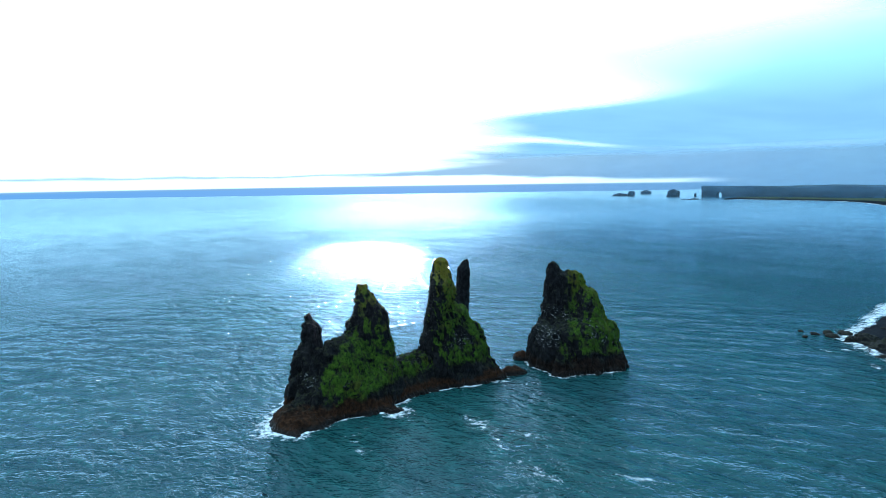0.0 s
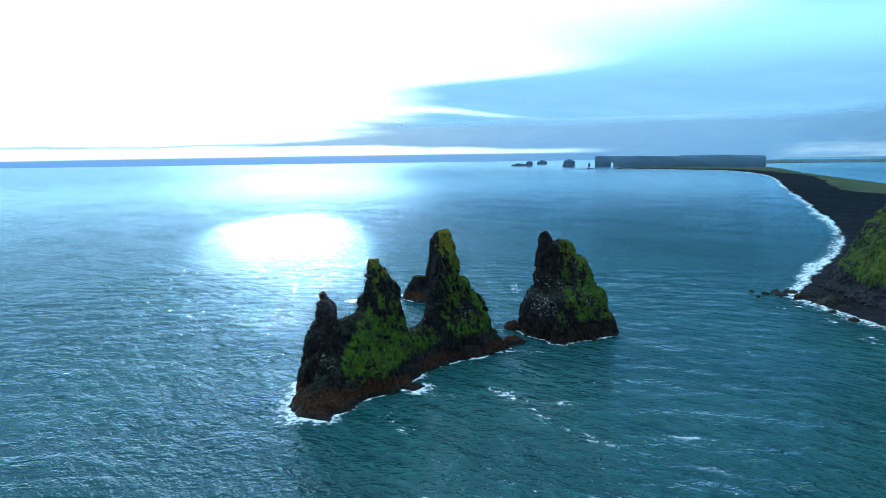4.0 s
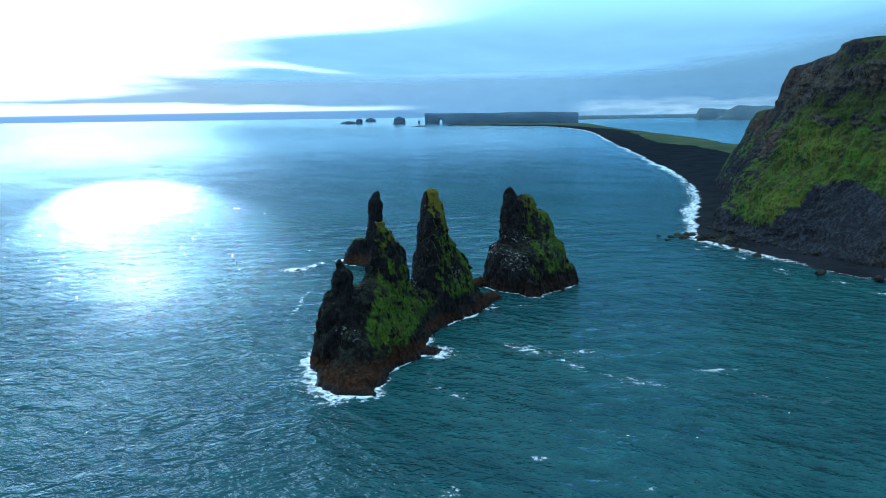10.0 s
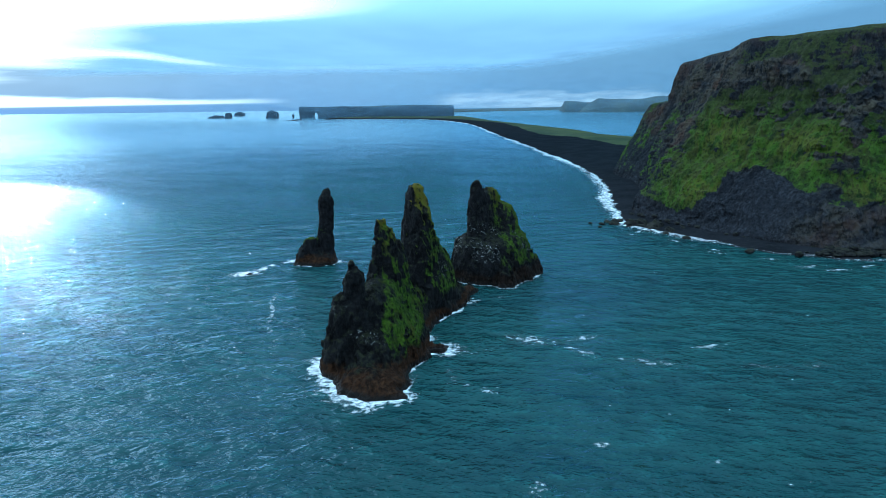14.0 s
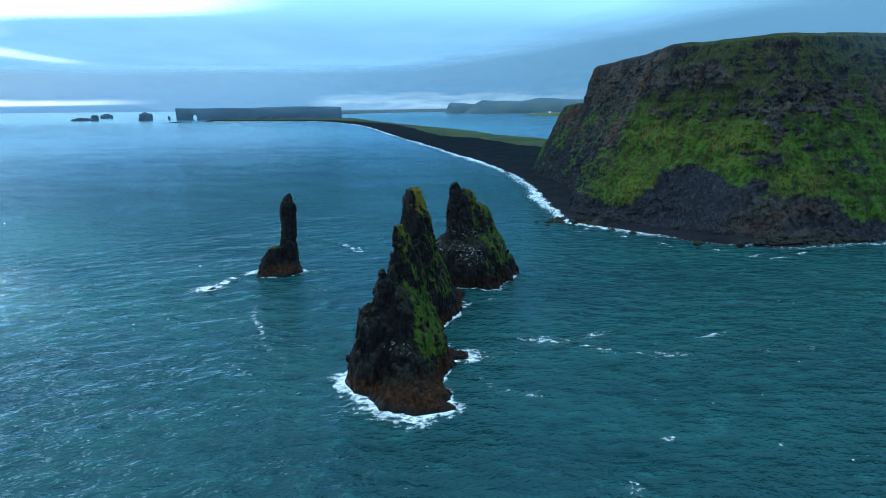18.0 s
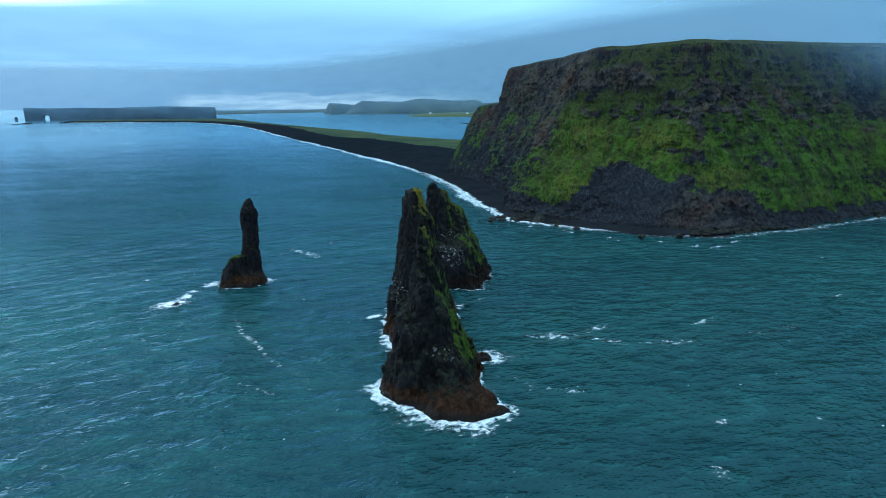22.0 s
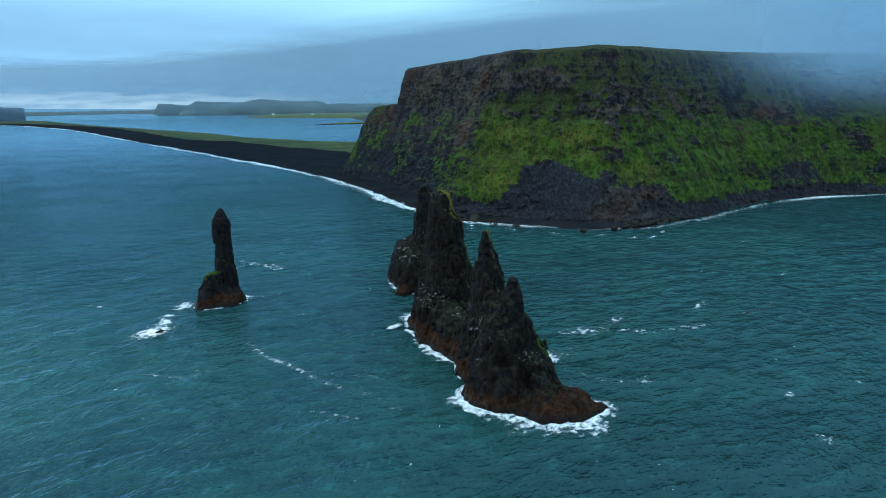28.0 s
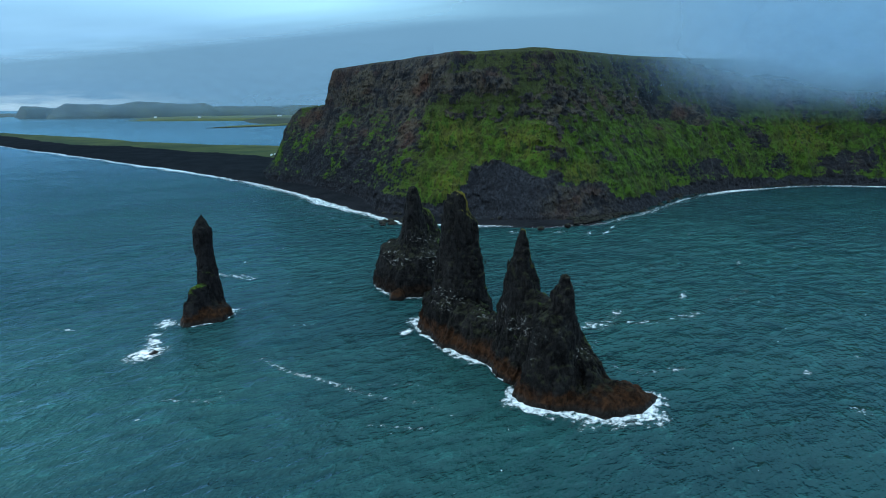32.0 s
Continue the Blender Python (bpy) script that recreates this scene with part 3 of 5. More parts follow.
def stack_thing(name, label, category, field, lo, hi, h, green, rough=1.0, seed=3, group="", rock=STACK_ROCK):
    """A sea stack: bare rock and its turf as two parts under one thing."""
    verts, faces = rock_mesh(field, lo, hi, h, rough, seed)
    top = tagged(new(name), label, category, group)
    top.location = ((lo[0] + hi[0]) / 2, (lo[1] + hi[1]) / 2, 0)
    place = np.array(top.location, np.float32)
    normal = face_normals(verts, faces)
    soft = np.zeros((len(verts), 3))
    for i in range(4):
        np.add.at(soft, faces[:, i], normal)
    soft /= np.maximum(np.linalg.norm(soft, axis=1, keepdims=True), 1e-9)
    cover = np.clip(green(verts, soft), -1, 1)
    grown = cover[faces].mean(1) > 0
    verts = verts - place
    attrs = {"cover": cover}
    # each larger patch of turf is a part; crumbs stay with the rock
    tf = faces[grown]
    names, inverse, count = np.unique(patch_labels(len(verts), tf), return_inverse=True, return_counts=True) if len(tf) else ([], None, [])
    where = np.flatnonzero(grown)
    for i in np.argsort(-np.array(count))[:14] if len(tf) else []:
        if count[i] >= 150:
            part_mesh("turf", verts, tf[inverse == i], rock, top, "green grass and moss turf", attrs)
    if len(tf):
        big = set(np.argsort(-np.array(count))[:14][np.sort(-np.array(count))[:14] <= -150].tolist())
        grown[where[~np.isin(inverse, list(big))]] = False
    part_mesh("rock", verts, faces[~grown], rock, top, "", attrs)
    return top


# ---- the sea ----
def sea_height(x, y):
    """The swell that stands on the sea near the stacks, dying out to a flat sea farther off."""
    p = np.stack([0.96 * x + 0.28 * y, 0.96 * y - 0.28 * x, 0 * x], 1)
    fade = np.clip((400 - np.hypot(x, y + 40)) / 140, 0, 1)
    return fade * (0.50 * fractal(p, 0.075, 2, 501, (0.40, 1, 1)) + 0.22 * fractal(p, 0.16, 2, 505, (0.5, 1, 1)))


def make_sea():
    far = np.geomspace(430, 9000, 22)
    line = np.concatenate([-far[::-1], np.arange(-420, 421, 2.4), far])
    x, y = (q.ravel() for q in np.meshgrid(line, line - 40, indexing="ij"))
    verts = np.stack([x, y, sea_height(x, y)], 1)
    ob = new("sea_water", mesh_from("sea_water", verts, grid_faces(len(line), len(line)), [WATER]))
    tagged(ob, "choppy teal sea water reaching the horizon", "sea", kind="structure")


make_sea()


# ---- sea stacks ----
E_TURN = 74.4  # the island's ridge runs this many degrees from x


def island_field(p):
    s = lambda *a, **k: spire(p, *a, **k)
    parts = [
        s((-18.5, -88), (-21, -85), (-6, 10), (25, 19), (7, 5), -35, 0.9),
        s((-16, -97), (-16, -95), (-6, 6), (9, 8), (4, 3), 70),
        s((-11, -99.5), (-13, -97), (-6, 5), (11, 7.5), (4, 3), 10),
        s((-16, -66), (-17, -64), (-6, 23), (27, 17), (13, 7), E_TURN),
        s((-5, -14), (-3, -8), (-6, 20), (40, 18), (24, 7), E_TURN),
        s((18, 12), (16, 8), (-6, 12), (20, 11), (8, 5), 55),
        s((11, -53), (6, -54), (-6, 3.5), (11, 7), (5, 3), 20),
        # pinnacle at the south end, sheer to the west
        s((-25, -72), (-25.9, -72.0), (-4, 46.3), (8.5, 10), (1.6, 1.5), E_TURN, 0.95),
        s((-24, -71), (-25.2, -71.4), (-4, 41.5), (10, 11), (3.0, 3.0), E_TURN, 0.95),
        s((-32.5, -69), (-29.5, -69.5), (-4, 34), (12, 9), (5.6, 5.0), E_TURN, 1.4),
        # grassy shoulder and peak, a thin fin at the top
        s((-11, -57), (-17.5, -59), (-4, 34.5), (21, 16), (12, 4.4), E_TURN, 1.5),
        s((-5, -57), (-10, -57), (-6, 21), (19, 12), (13, 6), E_TURN, 1.5),
        s((-14, -46), (-14.4, -46), (-4, 58.4), (21, 13), (1.8, 1.2), 42, 1.02),
        s((-11, -44.5), (-12.6, -44.5), (-4, 52.0), (16, 14), (3.4, 2.2), 42, 0.92),
        s((-9, -43), (-10.0, -42.5), (-4, 48.0), (16, 14), (5.0, 3.2), 42, 0.95),
        # tall middle spire
        s((2.4, 0.0), (0.4, 0), (-4, 67.6), (17.5, 17), (3.8, 3.9), E_TURN, 0.88),
        s((5, -5), (3.2, -3.6), (-4, 56.5), (15, 12), (4.2, 3.6), E_TURN, 0.95),
        s((8, 5), (5, 6), (-4, 42), (18, 15), (6, 5), E_TURN, 1.1),
        s((13, 6), (11, 9), (-4, 32), (17, 13), (6, 5), E_TURN, 1.3),
    ]
    return join(parts, 2.5)


def right_field(p):
    s = lambda *a, **k: spire(p, *a, **k)
    parts = [
        s((48.5, 67.5), (48, 68), (-5, 33.5), (30, 27), (22, 18), 45, 1.3),
        s((46, 68), (44.5, 67), (-5, 54.5), (19, 14), (8.5, 3.2), 45, 1.0),
        s((40, 62), (37.7, 61), (0, 60.5), (13, 11), (2.6, 2.4), 45, 1.0),
        s((53, 42), (52, 48), (-5, 16), (12, 9), (5, 4), 90),
        s((60, 71), (53.5, 72), (-5, 46), (19, 21), (4, 5), 45, 1.2),
    ]
    return join(parts, 3.5)


def needle_field(p):
    s = lambda *a, **k: spire(p, *a, **k)
    parts = [
        s((-65, 106), (-64, 107), (-5, 10), (16.5, 12), (8, 8), 10),
        s((-61, 108.5), (-58.9, 117.3), (-4, 48.5), (9.5, 9), (3.0, 2.9), 30, 0.52),
        s((-58.2, 118.4), (-57.9, 118.6), (36, 50), (2.4, 2.2), (0.9, 0.9), 30, 0.9),
        s((-59.8, 114), (-59, 116.4), (18, 46), (5.2, 4.9), (4.6, 4.3), 30),
        s((-72, 105), (-69.5, 106), (-4, 19), (10.5, 7.5), (4.2, 3.2), 20, 1.0),
    ]
    return join(parts, 2.0)


def green_island(m, n, south=None):
    soft = fractal(m, 0.07, 3, 41)
    fine = fractal(m, 0.30, 3, 47)
    # the saddle greens to the south-east, the tall spire beyond it to the east alone
    south = np.clip((-22 - m[:, 1]) / 15, 0, 1) if south is None else south
    hold = 0.90 * n[:, 0] - (0.36 * south - 0.05) * n[:, 1] + 0.68 * n[:, 2] + 0.75 * soft + 0.75 * fine - 0.05 * (1 - south)
    # bare: the southern pinnacle and the splashed foot
    bare = np.clip((-60 - m[:, 1]) / 8, 0, 1) * np.clip((-13 - m[:, 0]) / 5, 0, 1)
    hold -= 0.22 * np.clip((m[:, 2] - 36) / 6, 0, 1) * (m[:, 1] < -30) - 0.55 * np.clip((m[:, 2] - 55) / 5, 0, 1)
    low = m[:, 2] - 11 - 6 * soft + 0.12 * np.maximum(-m[:, 1] - 40, 0)
    bare = np.maximum(bare, np.clip((-76 - m[:, 1]) / 6, 0, 1))
    return np.minimum(np.minimum(hold - 1.2 * bare - 0.74, low / 6), 2 * (n[:, 2] + 0.15))


def green_right(m, n):
    lean = np.clip(0.85 * (m[:, 0] - 47) + 0.3 * (m[:, 1] - 66), -12, 6)
    return np.minimum(green_island(m, n, 0.8), (lean + 5 * fractal(m, 0.12, 3, 49) + 1.0) / 6)


def green_needle(m, n):
    return np.minimum(n[:, 2] + 0.5 * fractal(m, 0.3, 2, 44) - 0.70, np.minimum(m[:, 2] - 14, 22 - m[:, 2]) / 6)


stack_thing("sea_stack", "jagged black basalt sea stack with three peaks and grassy green slopes", "sea stack", island_field, (-52, -122, -3), (48, 42, 72), 0.5,
            green_island, 1.0, 3, "sea stacks")
stack_thing("sea_stack", "broad black basalt sea stack with a pointed top and green flank", "sea stack", right_field, (6, 24, -3), (92, 110, 67), 0.55,
            green_right, 1.0, 8, "sea stacks", GREY_ROCK)
stack_thing("sea_stack", "slender dark basalt needle standing alone in the sea", "sea stack", needle_field, (-90, 84, -3), (-40, 132, 55), 0.45,
            green_needle, 0.55, 5, "sea stacks", NEEDLE_ROCK)


# ---- ground: black beach, flats and lagoon bed ----
SHORE = [(300, 74), (270, 88), (247, 105), (222, 140), (198, 172), (180, 200), (182, 236), (196, 290), (211, 360), (231, 455), (245, 560), (251, 700), (251, 850), (247, 1050), (241, 1300), (234, 1640), (232, 1900), (212, 2200),
         (133, 2520), (40, 2670), (-174, 2760), (-420, 2860)]


def curve_points(pts, count):
    """Even points along a smooth line through pts."""
    pts = np.array(pts, float)
    ext = np.vstack([2 * pts[0] - pts[1], pts, 2 * pts[-1] - pts[-2]])
    out = []
    for i in range(1, len(ext) - 2):
        t = np.linspace(0, 1, 40, endpoint=False)[:, None]
        a, b, c, d = ext[i - 1 : i + 3]
        out.append(0.5 * (2 * b + (c - a) * t + (2 * a - 5 * b + 4 * c - d) * t**2 + (3 * b - a - 3 * c + d) * t**3))
    line = np.vstack(out + [pts[-1:]])
    run = np.concatenate([[0], np.cumsum(np.linalg.norm(np.diff(line, axis=0), axis=1))])
    at = np.linspace(0, run[-1], count)
    return np.stack([np.interp(at, run, line[:, a]) for a in range(line.shape[1])], 1)


def lagoon_depth(x, y):
    """Above zero inside the lagoon."""
    p = np.stack([x, y, np.zeros_like(x)], 1)
    wob = 60 * fractal(p, 0.003, 3, 61) + 14 * fractal(p, 0.02, 2, 62)
    near = (x - np.interp(y, (900, 1150, 1390, 1600, 2000, 2400, 3000, 3500), (760, 590, 512, 482, 425, 335, 250, 230))) / 1.3
    far = np.interp(x, (200, 400, 900, 1300, 1700, 2600), (3350, 3380, 3620, 3280, 2900, 2500)) - y
    east = (1500 + 0.25 * (y - 1500) - x) * 0.5
    tongue = np.hypot((x - 1330) / 330, (y - 2050 - 0.2 * (x - 1330)) / 45) * 60 - 60
    return np.minimum(np.minimum(near, far), np.minimum(east, tongue)) + wob * 0.5


def ground_height(x, y, d):
    p = np.stack([x, y, np.zeros_like(x)], 1)
    rise = np.interp(d, (-40, 0, 20, 60, 110, 400, 4000), (-4, 0, 1.2, 4.0, 4.6, 4.2, 4.5))
    rough = 0.25 * fractal(p, 0.05, 3, 66) + 0.9 * fractal(p, 0.008, 3, 67) * np.clip((d - 60) / 100, 0, 1)
    lag = lagoon_depth(x, y)
    z = rise + rough
    return z - np.clip((lag + 12) / 12, 0, 3.2) * 2.4 * (d > 120)


def make_ground():
    shore = curve_points(SHORE, 520)
    tang = np.gradient(shore, axis=0)
    tang /= np.linalg.norm(tang, axis=1, keepdims=True)
    east = np.stack([tang[:, 1], -tang[:, 0]], 1)
    # inland the rows run out due east so that they never cross
    d = np.concatenate([np.linspace(-40, 120, 41), np.geomspace(128, 4200, 90)])
    blend = np.clip(d / 500, 0, 1)[None, :, None]
    way = east[:, None] * (1 - blend) + np.array([1.0, 0.12])[None, None] * blend
    way /= np.linalg.norm(way, axis=2, keepdims=True)
    pts = shore[:, None] + way * d[None, :, None]
    x, y, dd = pts[..., 0].ravel(), pts[..., 1].ravel(), np.broadcast_to(d, (len(shore), len(d))).ravel()
    z = ground_height(x, y, dd)
    verts = np.stack([x, y, z], 1)
    faces = grid_faces(len(shore), len(d))
    c = verts[faces].mean(1)
    dist = dd[faces].mean(1)
    edge = np.interp(c[:, 1], (300, 860, 1000, 1250, 1400, 2000, 2320, 2700), (215, 215, 175, 160, 100, 120, 90, 60)) + 14 * fractal(c, 0.02, 3, 70)
    index = ((dist > edge) & (c[:, 2] > 1.6)).astype(int)
    ob = new("ground", mesh_from("ground", verts, faces, [SAND, FIELD], index=index))
    tagged(ob, "flat black sand beach with grassy flats round a lagoon", "ground", kind="structure")


make_ground()

# ---- the great cliff ----
FOOT = [(900, -330), (820, -150), (731, -12), (657, 37), (560, 76), (480, 84), (420, 82), (360, 80), (305, 94), (276, 119), (252, 145), (232, 175), (213, 207), (206, 245),
        (217, 285), (238, 318), (257, 370), (268, 430), (273, 480), (274, 525), (287, 570), (325, 622), (420, 690), (560, 720)]


# outcrops: x, y, z, reach along, reach up, bareness, how far they stand out, brown tint
OUTCROPS = [
    (296, 215, 124, 34, 9, 0.9, 3.0, 0.9), (317, 171, 100, 12, 8, 0.9, 2.5, 0.6), (311, 155, 84, 11, 8, 0.8, 2.5, 0.8), (348, 148, 105, 15, 10, 0.8, 2.5, 0.7),
    (303, 141, 64, 17, 6, 0.9, -3.0, 0.3), (314, 131, 61, 12, 8, 0.7, 2.0, 0.5), (437, 148, 104, 17, 14, 0.8, 3.0, 0.5), (374, 112, 53, 12, 7, 0.7, 2.0, 0.4),
]
# bare faces, hollows, scree
DARK_GROUND = [
    (288, 300, 112, 34, 24, 0.45, 0.0, 0.4), (246, 273, 72, 26, 13, 0.5, 1.5, 1.0), (557, 140, 98, 26, 22, 0.8, -9.0, 0.0), (612, 116, 90, 40, 16, 0.7, 1.5, 0.8),
    (675, 96, 100, 30, 22, 0.8, -9.0, 0.0), (694, 60, 68, 20, 20, 0.8, 2.0, 0.0), (700, 30, 36, 18, 20, 0.8, 1.0, 0.0), (770, -36, 28, 40, 16, 0.7, 0.0, 0.2),
    (577, 82, 24, 50, 16, 0.6, 0.0, 0.1), (316, 103, 14, 44, 18, 0.9, 0.0, 0.6), (299, 126, 38, 11, 10, 0.7, 0.0, 0.5),
]
GRASS_BANKS = [(238, 203, 34, 26, 16), (257, 184, 50, 20, 9), (330, 120, 40, 22, 12), (749, 18, 64, 40, 30), (300, 160, 70, 30, 16), (262, 215, 75, 30, 25)]


def make_cliff():
    foot = curve_points(FOOT, 1400)
    tang = np.gradient(foot, axis=0)
    tang /= np.linalg.norm(tang, axis=1, keepdims=True)
    tang = np.stack([np.convolve(np.pad(tang[:, a], 50, mode="edge"), np.ones(101) / 101, "valid") for a in (0, 1)], 1)
    tang /= np.linalg.norm(tang, axis=1, keepdims=True)
    inward = np.stack([tang[:, 1], -tang[:, 0]], 1)
    u = np.linspace(0, 1, len(foot))
    fx, fy = foot.T
    rim = np.interp(fy, (-300, 80, 200, 290, 340, 400, 460, 474, 481, 530, 546, 565, 590, 640), (170, 158, 153, 153, 152, 149, 145, 143, 99, 94, 86, 76, 54, 42))
    rim = np.where(fx > 420, np.interp(fx, (420, 640, 900), (159, 161, 168)), rim)
    rim = np.where((fx > 345) & (fy > 600), np.interp(fx, (345, 560), (60, 40)), rim)
    steep = np.interp(fy, (80, 200, 270, 330, 430, 474, 484, 530, 570, 640), (1.0, 1.0, 0.84, 0.76, 0.66, 0.60, 0.46, 0.40, 0.36, 0.5))
    steep = np.convolve(np.pad(steep, 12, mode="edge"), np.ones(25) / 25, "valid")
    # profile: share of height and inset
    v = np.concatenate([np.linspace(-0.05, 1.0, 230), np.linspace(1.0, 1.35, 34)[1:]])
    share = np.interp(v, (-0.05, 0, 0.06, 0.22, 0.45, 0.66, 0.80, 0.97, 1.0, 1.04, 1.35), (-0.04, 0.0, 0.05, 0.22, 0.45, 0.66, 0.82, 0.98, 1.0, 1.01, 1.06))
    inset = np.interp(v, (-0.05, 0, 0.06, 0.22, 0.45, 0.66, 0.80, 0.97, 1.0, 1.04, 1.35), (-6, 0, 8, 24, 50, 76, 88, 98, 104, 120, 330))
    wall = np.minimum(inset, 120)[None] * steep[:, None]
    back = np.maximum(inset - 120, 0)[None]
    x = fx[:, None] + inward[:, None, 0] * wall + 0.80 * back
    y = fy[:, None] + inward[:, None, 1] * wall + 0.60 * back
    z = rim[:, None] * share[None]
    p = np.stack([x.ravel(), y.ravel(), z.ravel()], 1)
    calm = np.interp(fy, (400, 460, 540, 600), (1.0, 0.6, 0.5, 0.8))
    strength = calm.repeat(len(v)) * np.repeat(np.clip(np.interp(v, (-0.05, 0.03, 0.1, 0.86, 0.97, 1.06), (0.3, 0.6, 1, 1, 0.45, 0.2)), 0, 1)[None], len(foot), 0).ravel()
    along = np.stack([np.repeat(u * 1900, len(v)), p[:, 2], np.zeros(len(p))], 1)
    gully = fractal(along, 0.020, 4, 91, (1, 0.30, 1), 0.55, ridged=True)
    crag = fractal(p, 0.045, 4, 95, (1, 1, 0.8), 0.55)
    step = fractal(p, 0.12, 4, 99, (1, 1, 0.75), 0.58, ridged=True)
    ledge = fractal(along, 0.075, 4, 141, (0.30, 1.2, 1), 0.6, ridged=True)
    rib = fractal(along, 0.055, 4, 145, (1, 0.22, 1), 0.6, ridged=True)
    # bare blocky crags standing out of the slope, thickest under the rim
    spot = fractal(p, 0.04, 5, 105, (1, 1, 1.1), 0.66)
    belt = np.exp(-(((p[:, 2] - 112) / 22) ** 2))
    crags = np.clip((spot - 0.31 + 0.18 * belt) / 0.10, 0, 1) * np.clip((p[:, 2] - 30) / 20, 0, 1) * np.clip((150 - p[:, 2]) / 15, 0, 1)
    small = fractal(p, 0.085, 4, 171, (1, 1, 1.2), 0.62)
    crags = np.maximum(crags, 0.85 * np.clip((small - 0.33 + 0.10 * belt) / 0.08, 0, 1) * np.clip((p[:, 2] - 34) / 14, 0, 1) * np.clip((148 - p[:, 2]) / 12, 0, 1))
    rounded = np.interp(p[:, 0] - p[:, 1] * 0.6, (120, 170, 240, 290), (0, 1, 1, 0)) * np.clip((52 - p[:, 2]) / 12, 0, 1)
    # named outcrops and hollows: centre, reach along and up, bareness, standing out (or in)
    bare, out_by, rust = np.zeros(len(p)), np.zeros(len(p)), np.zeros(len(p))
    warp = 9 * np.stack([fractal(p, 0.05, 3, 130 + a, gain=0.6) for a in range(3)], 1)
    for x0, y0, z0, wide, tall, cover, reach, brown in OUTCROPS + DARK_GROUND:
        q = p + warp - np.array((x0, y0, z0))
        k = np.exp(-((np.hypot(q[:, 0], q[:, 1]) / wide) ** 4 + (q[:, 2] / tall) ** 4))
        bare = np.maximum(bare, k * cover)
        out_by += k * reach
        rust = np.maximum(rust, k * brown)
    green = np.zeros(len(p))
    for x0, y0, z0, wide, tall in GRASS_BANKS:
        q = p + warp - np.array((x0, y0, z0))
        green = np.maximum(green, np.exp(-((np.hypot(q[:, 0], q[:, 1]) / wide) ** 2 + (q[:, 2] / tall) ** 2)))
    # the bare western face, and the line under which sea-worn rock shows
    west = np.repeat(np.clip((fy - 215) / 60, 0, 1) * (fx < 345), len(v))
    dome = np.interp(p[:, 0] - p[:, 1] * 0.6, (-60, 60, 100, 115, 127, 145, 168, 190, 205, 240, 272, 330, 420, 560, 760), (6, 14, 12, 15, 26, 42, 52, 45, 36, 22, 16, 10, 8, 10, 10)) + 8 * crag
    worn = np.clip((dome + 3 - p[:, 2]) / 7, 0, 1)
    stony = np.clip(bare + crags + 0.55 * west + worn * (1 - 0.8 * rounded), 0, 1)
    near, block = cells(p, 1 / 7.0, 150, (1, 1, 0.75))
    near_small, block_small = cells(p, 1 / 3.2, 160, (1, 1, 0.8))
    smooth = 1 - 0.6 * rounded
    push = strength * smooth * (9.0 * gully + 6.0 * crag + 2.2 * step + 1.5 * ledge + 2.6 * rib * (0.35 + west))
    push += strength * (crags * (1.6 + 1.2 * step) + stony * (1.9 * block - 1.0 * near + 0.9 * block_small - 0.5 * near_small) + 0.35 * block_small)
    # the dark rounded dome at the foot of the corner bulges out
    bulge = np.exp(-(((p[:, 0] - p[:, 1] * 0.6 - 200) / 55) ** 2)) * np.clip((48 - p[:, 2]) / 30, 0, 1) * np.clip((p[:, 2] + 4) / 8, 0, 1)
    push += 7.0 * bulge + out_by * (1 + 0.6 * step)
    out = np.repeat(inward, len(v), 0)
    p[:, 0] -= out[:, 0] * push
    p[:, 1] -= out[:, 1] * push
    p[:, 2] += strength * 1.4 * step * (1 - rounded)
    faces = grid_faces(len(foot), len(v))
    fn = face_normals(p, faces)
    nv = np.zeros((len(p), 3))
    for i in range(4):
        np.add.at(nv, faces[:, i], fn)
    nv /= np.maximum(np.linalg.norm(nv, axis=1, keepdims=True), 1e-9)
    slope = np.abs(nv[:, 2])
    # where grass holds: gentle places in the lee, thin on the west face and under the rim
    upper = np.clip((p[:, 2] - 105) / 25, 0, 1) * np.clip((168 - p[:, 2]) / 12, 0, 1)
    grass = 0.56 + 0.42 * slope + 0.18 * gully - 1.2 * worn + 0.35 * green
    grass -= 0.75 * crags + 0.80 * bare + 0.20 * upper + 0.42 * west - 0.22 * west * crag
    warm = np.clip((p[:, 2] - 42) / 25, 0, 1) * np.clip(0.25 + 0.5 * crags + rust + 0.5 * crag + 0.4 * west, 0, 1)
    warm = np.maximum(warm, 0.9 * rust)
    if fn[:, 2].mean() < 0:
        faces = faces[:, ::-1]
    ob = new("cliff", mesh_from("cliff", p, faces, [CLIFF], attrs={"grass": grass, "warm": warm, "olive": green}))
    tagged(ob, "tall basalt headland cliff with green grassy slopes and dark crags", "cliff", kind="structure")


make_cliff()


# ---- far headland with its arch, skerries and hills ----
def headland_field(p):
    x, y, z = p.T
    wob = 14 * fractal(p, 0.012, 3, 120)
    half = np.interp(x, (-570, -480, -300, 0, 240), (26, 34, 60, 110, 120))
    side = np.abs(y - 3170 - 0.12 * (x + 570)) - half + wob * 0.7
    ends = np.maximum(-572 - x, x - 235) + wob * 0.4
    top = z - np.interp(x, (-570, -430, -200, 0, 240), (56, 54, 52, 56, 50)) + 0.25 * wob
    body = np.maximum(np.maximum(side, ends), top)
    hole = np.hypot((x + 487), np.maximum(z - 12, 0)) - 12
    return np.maximum(body, -hole)


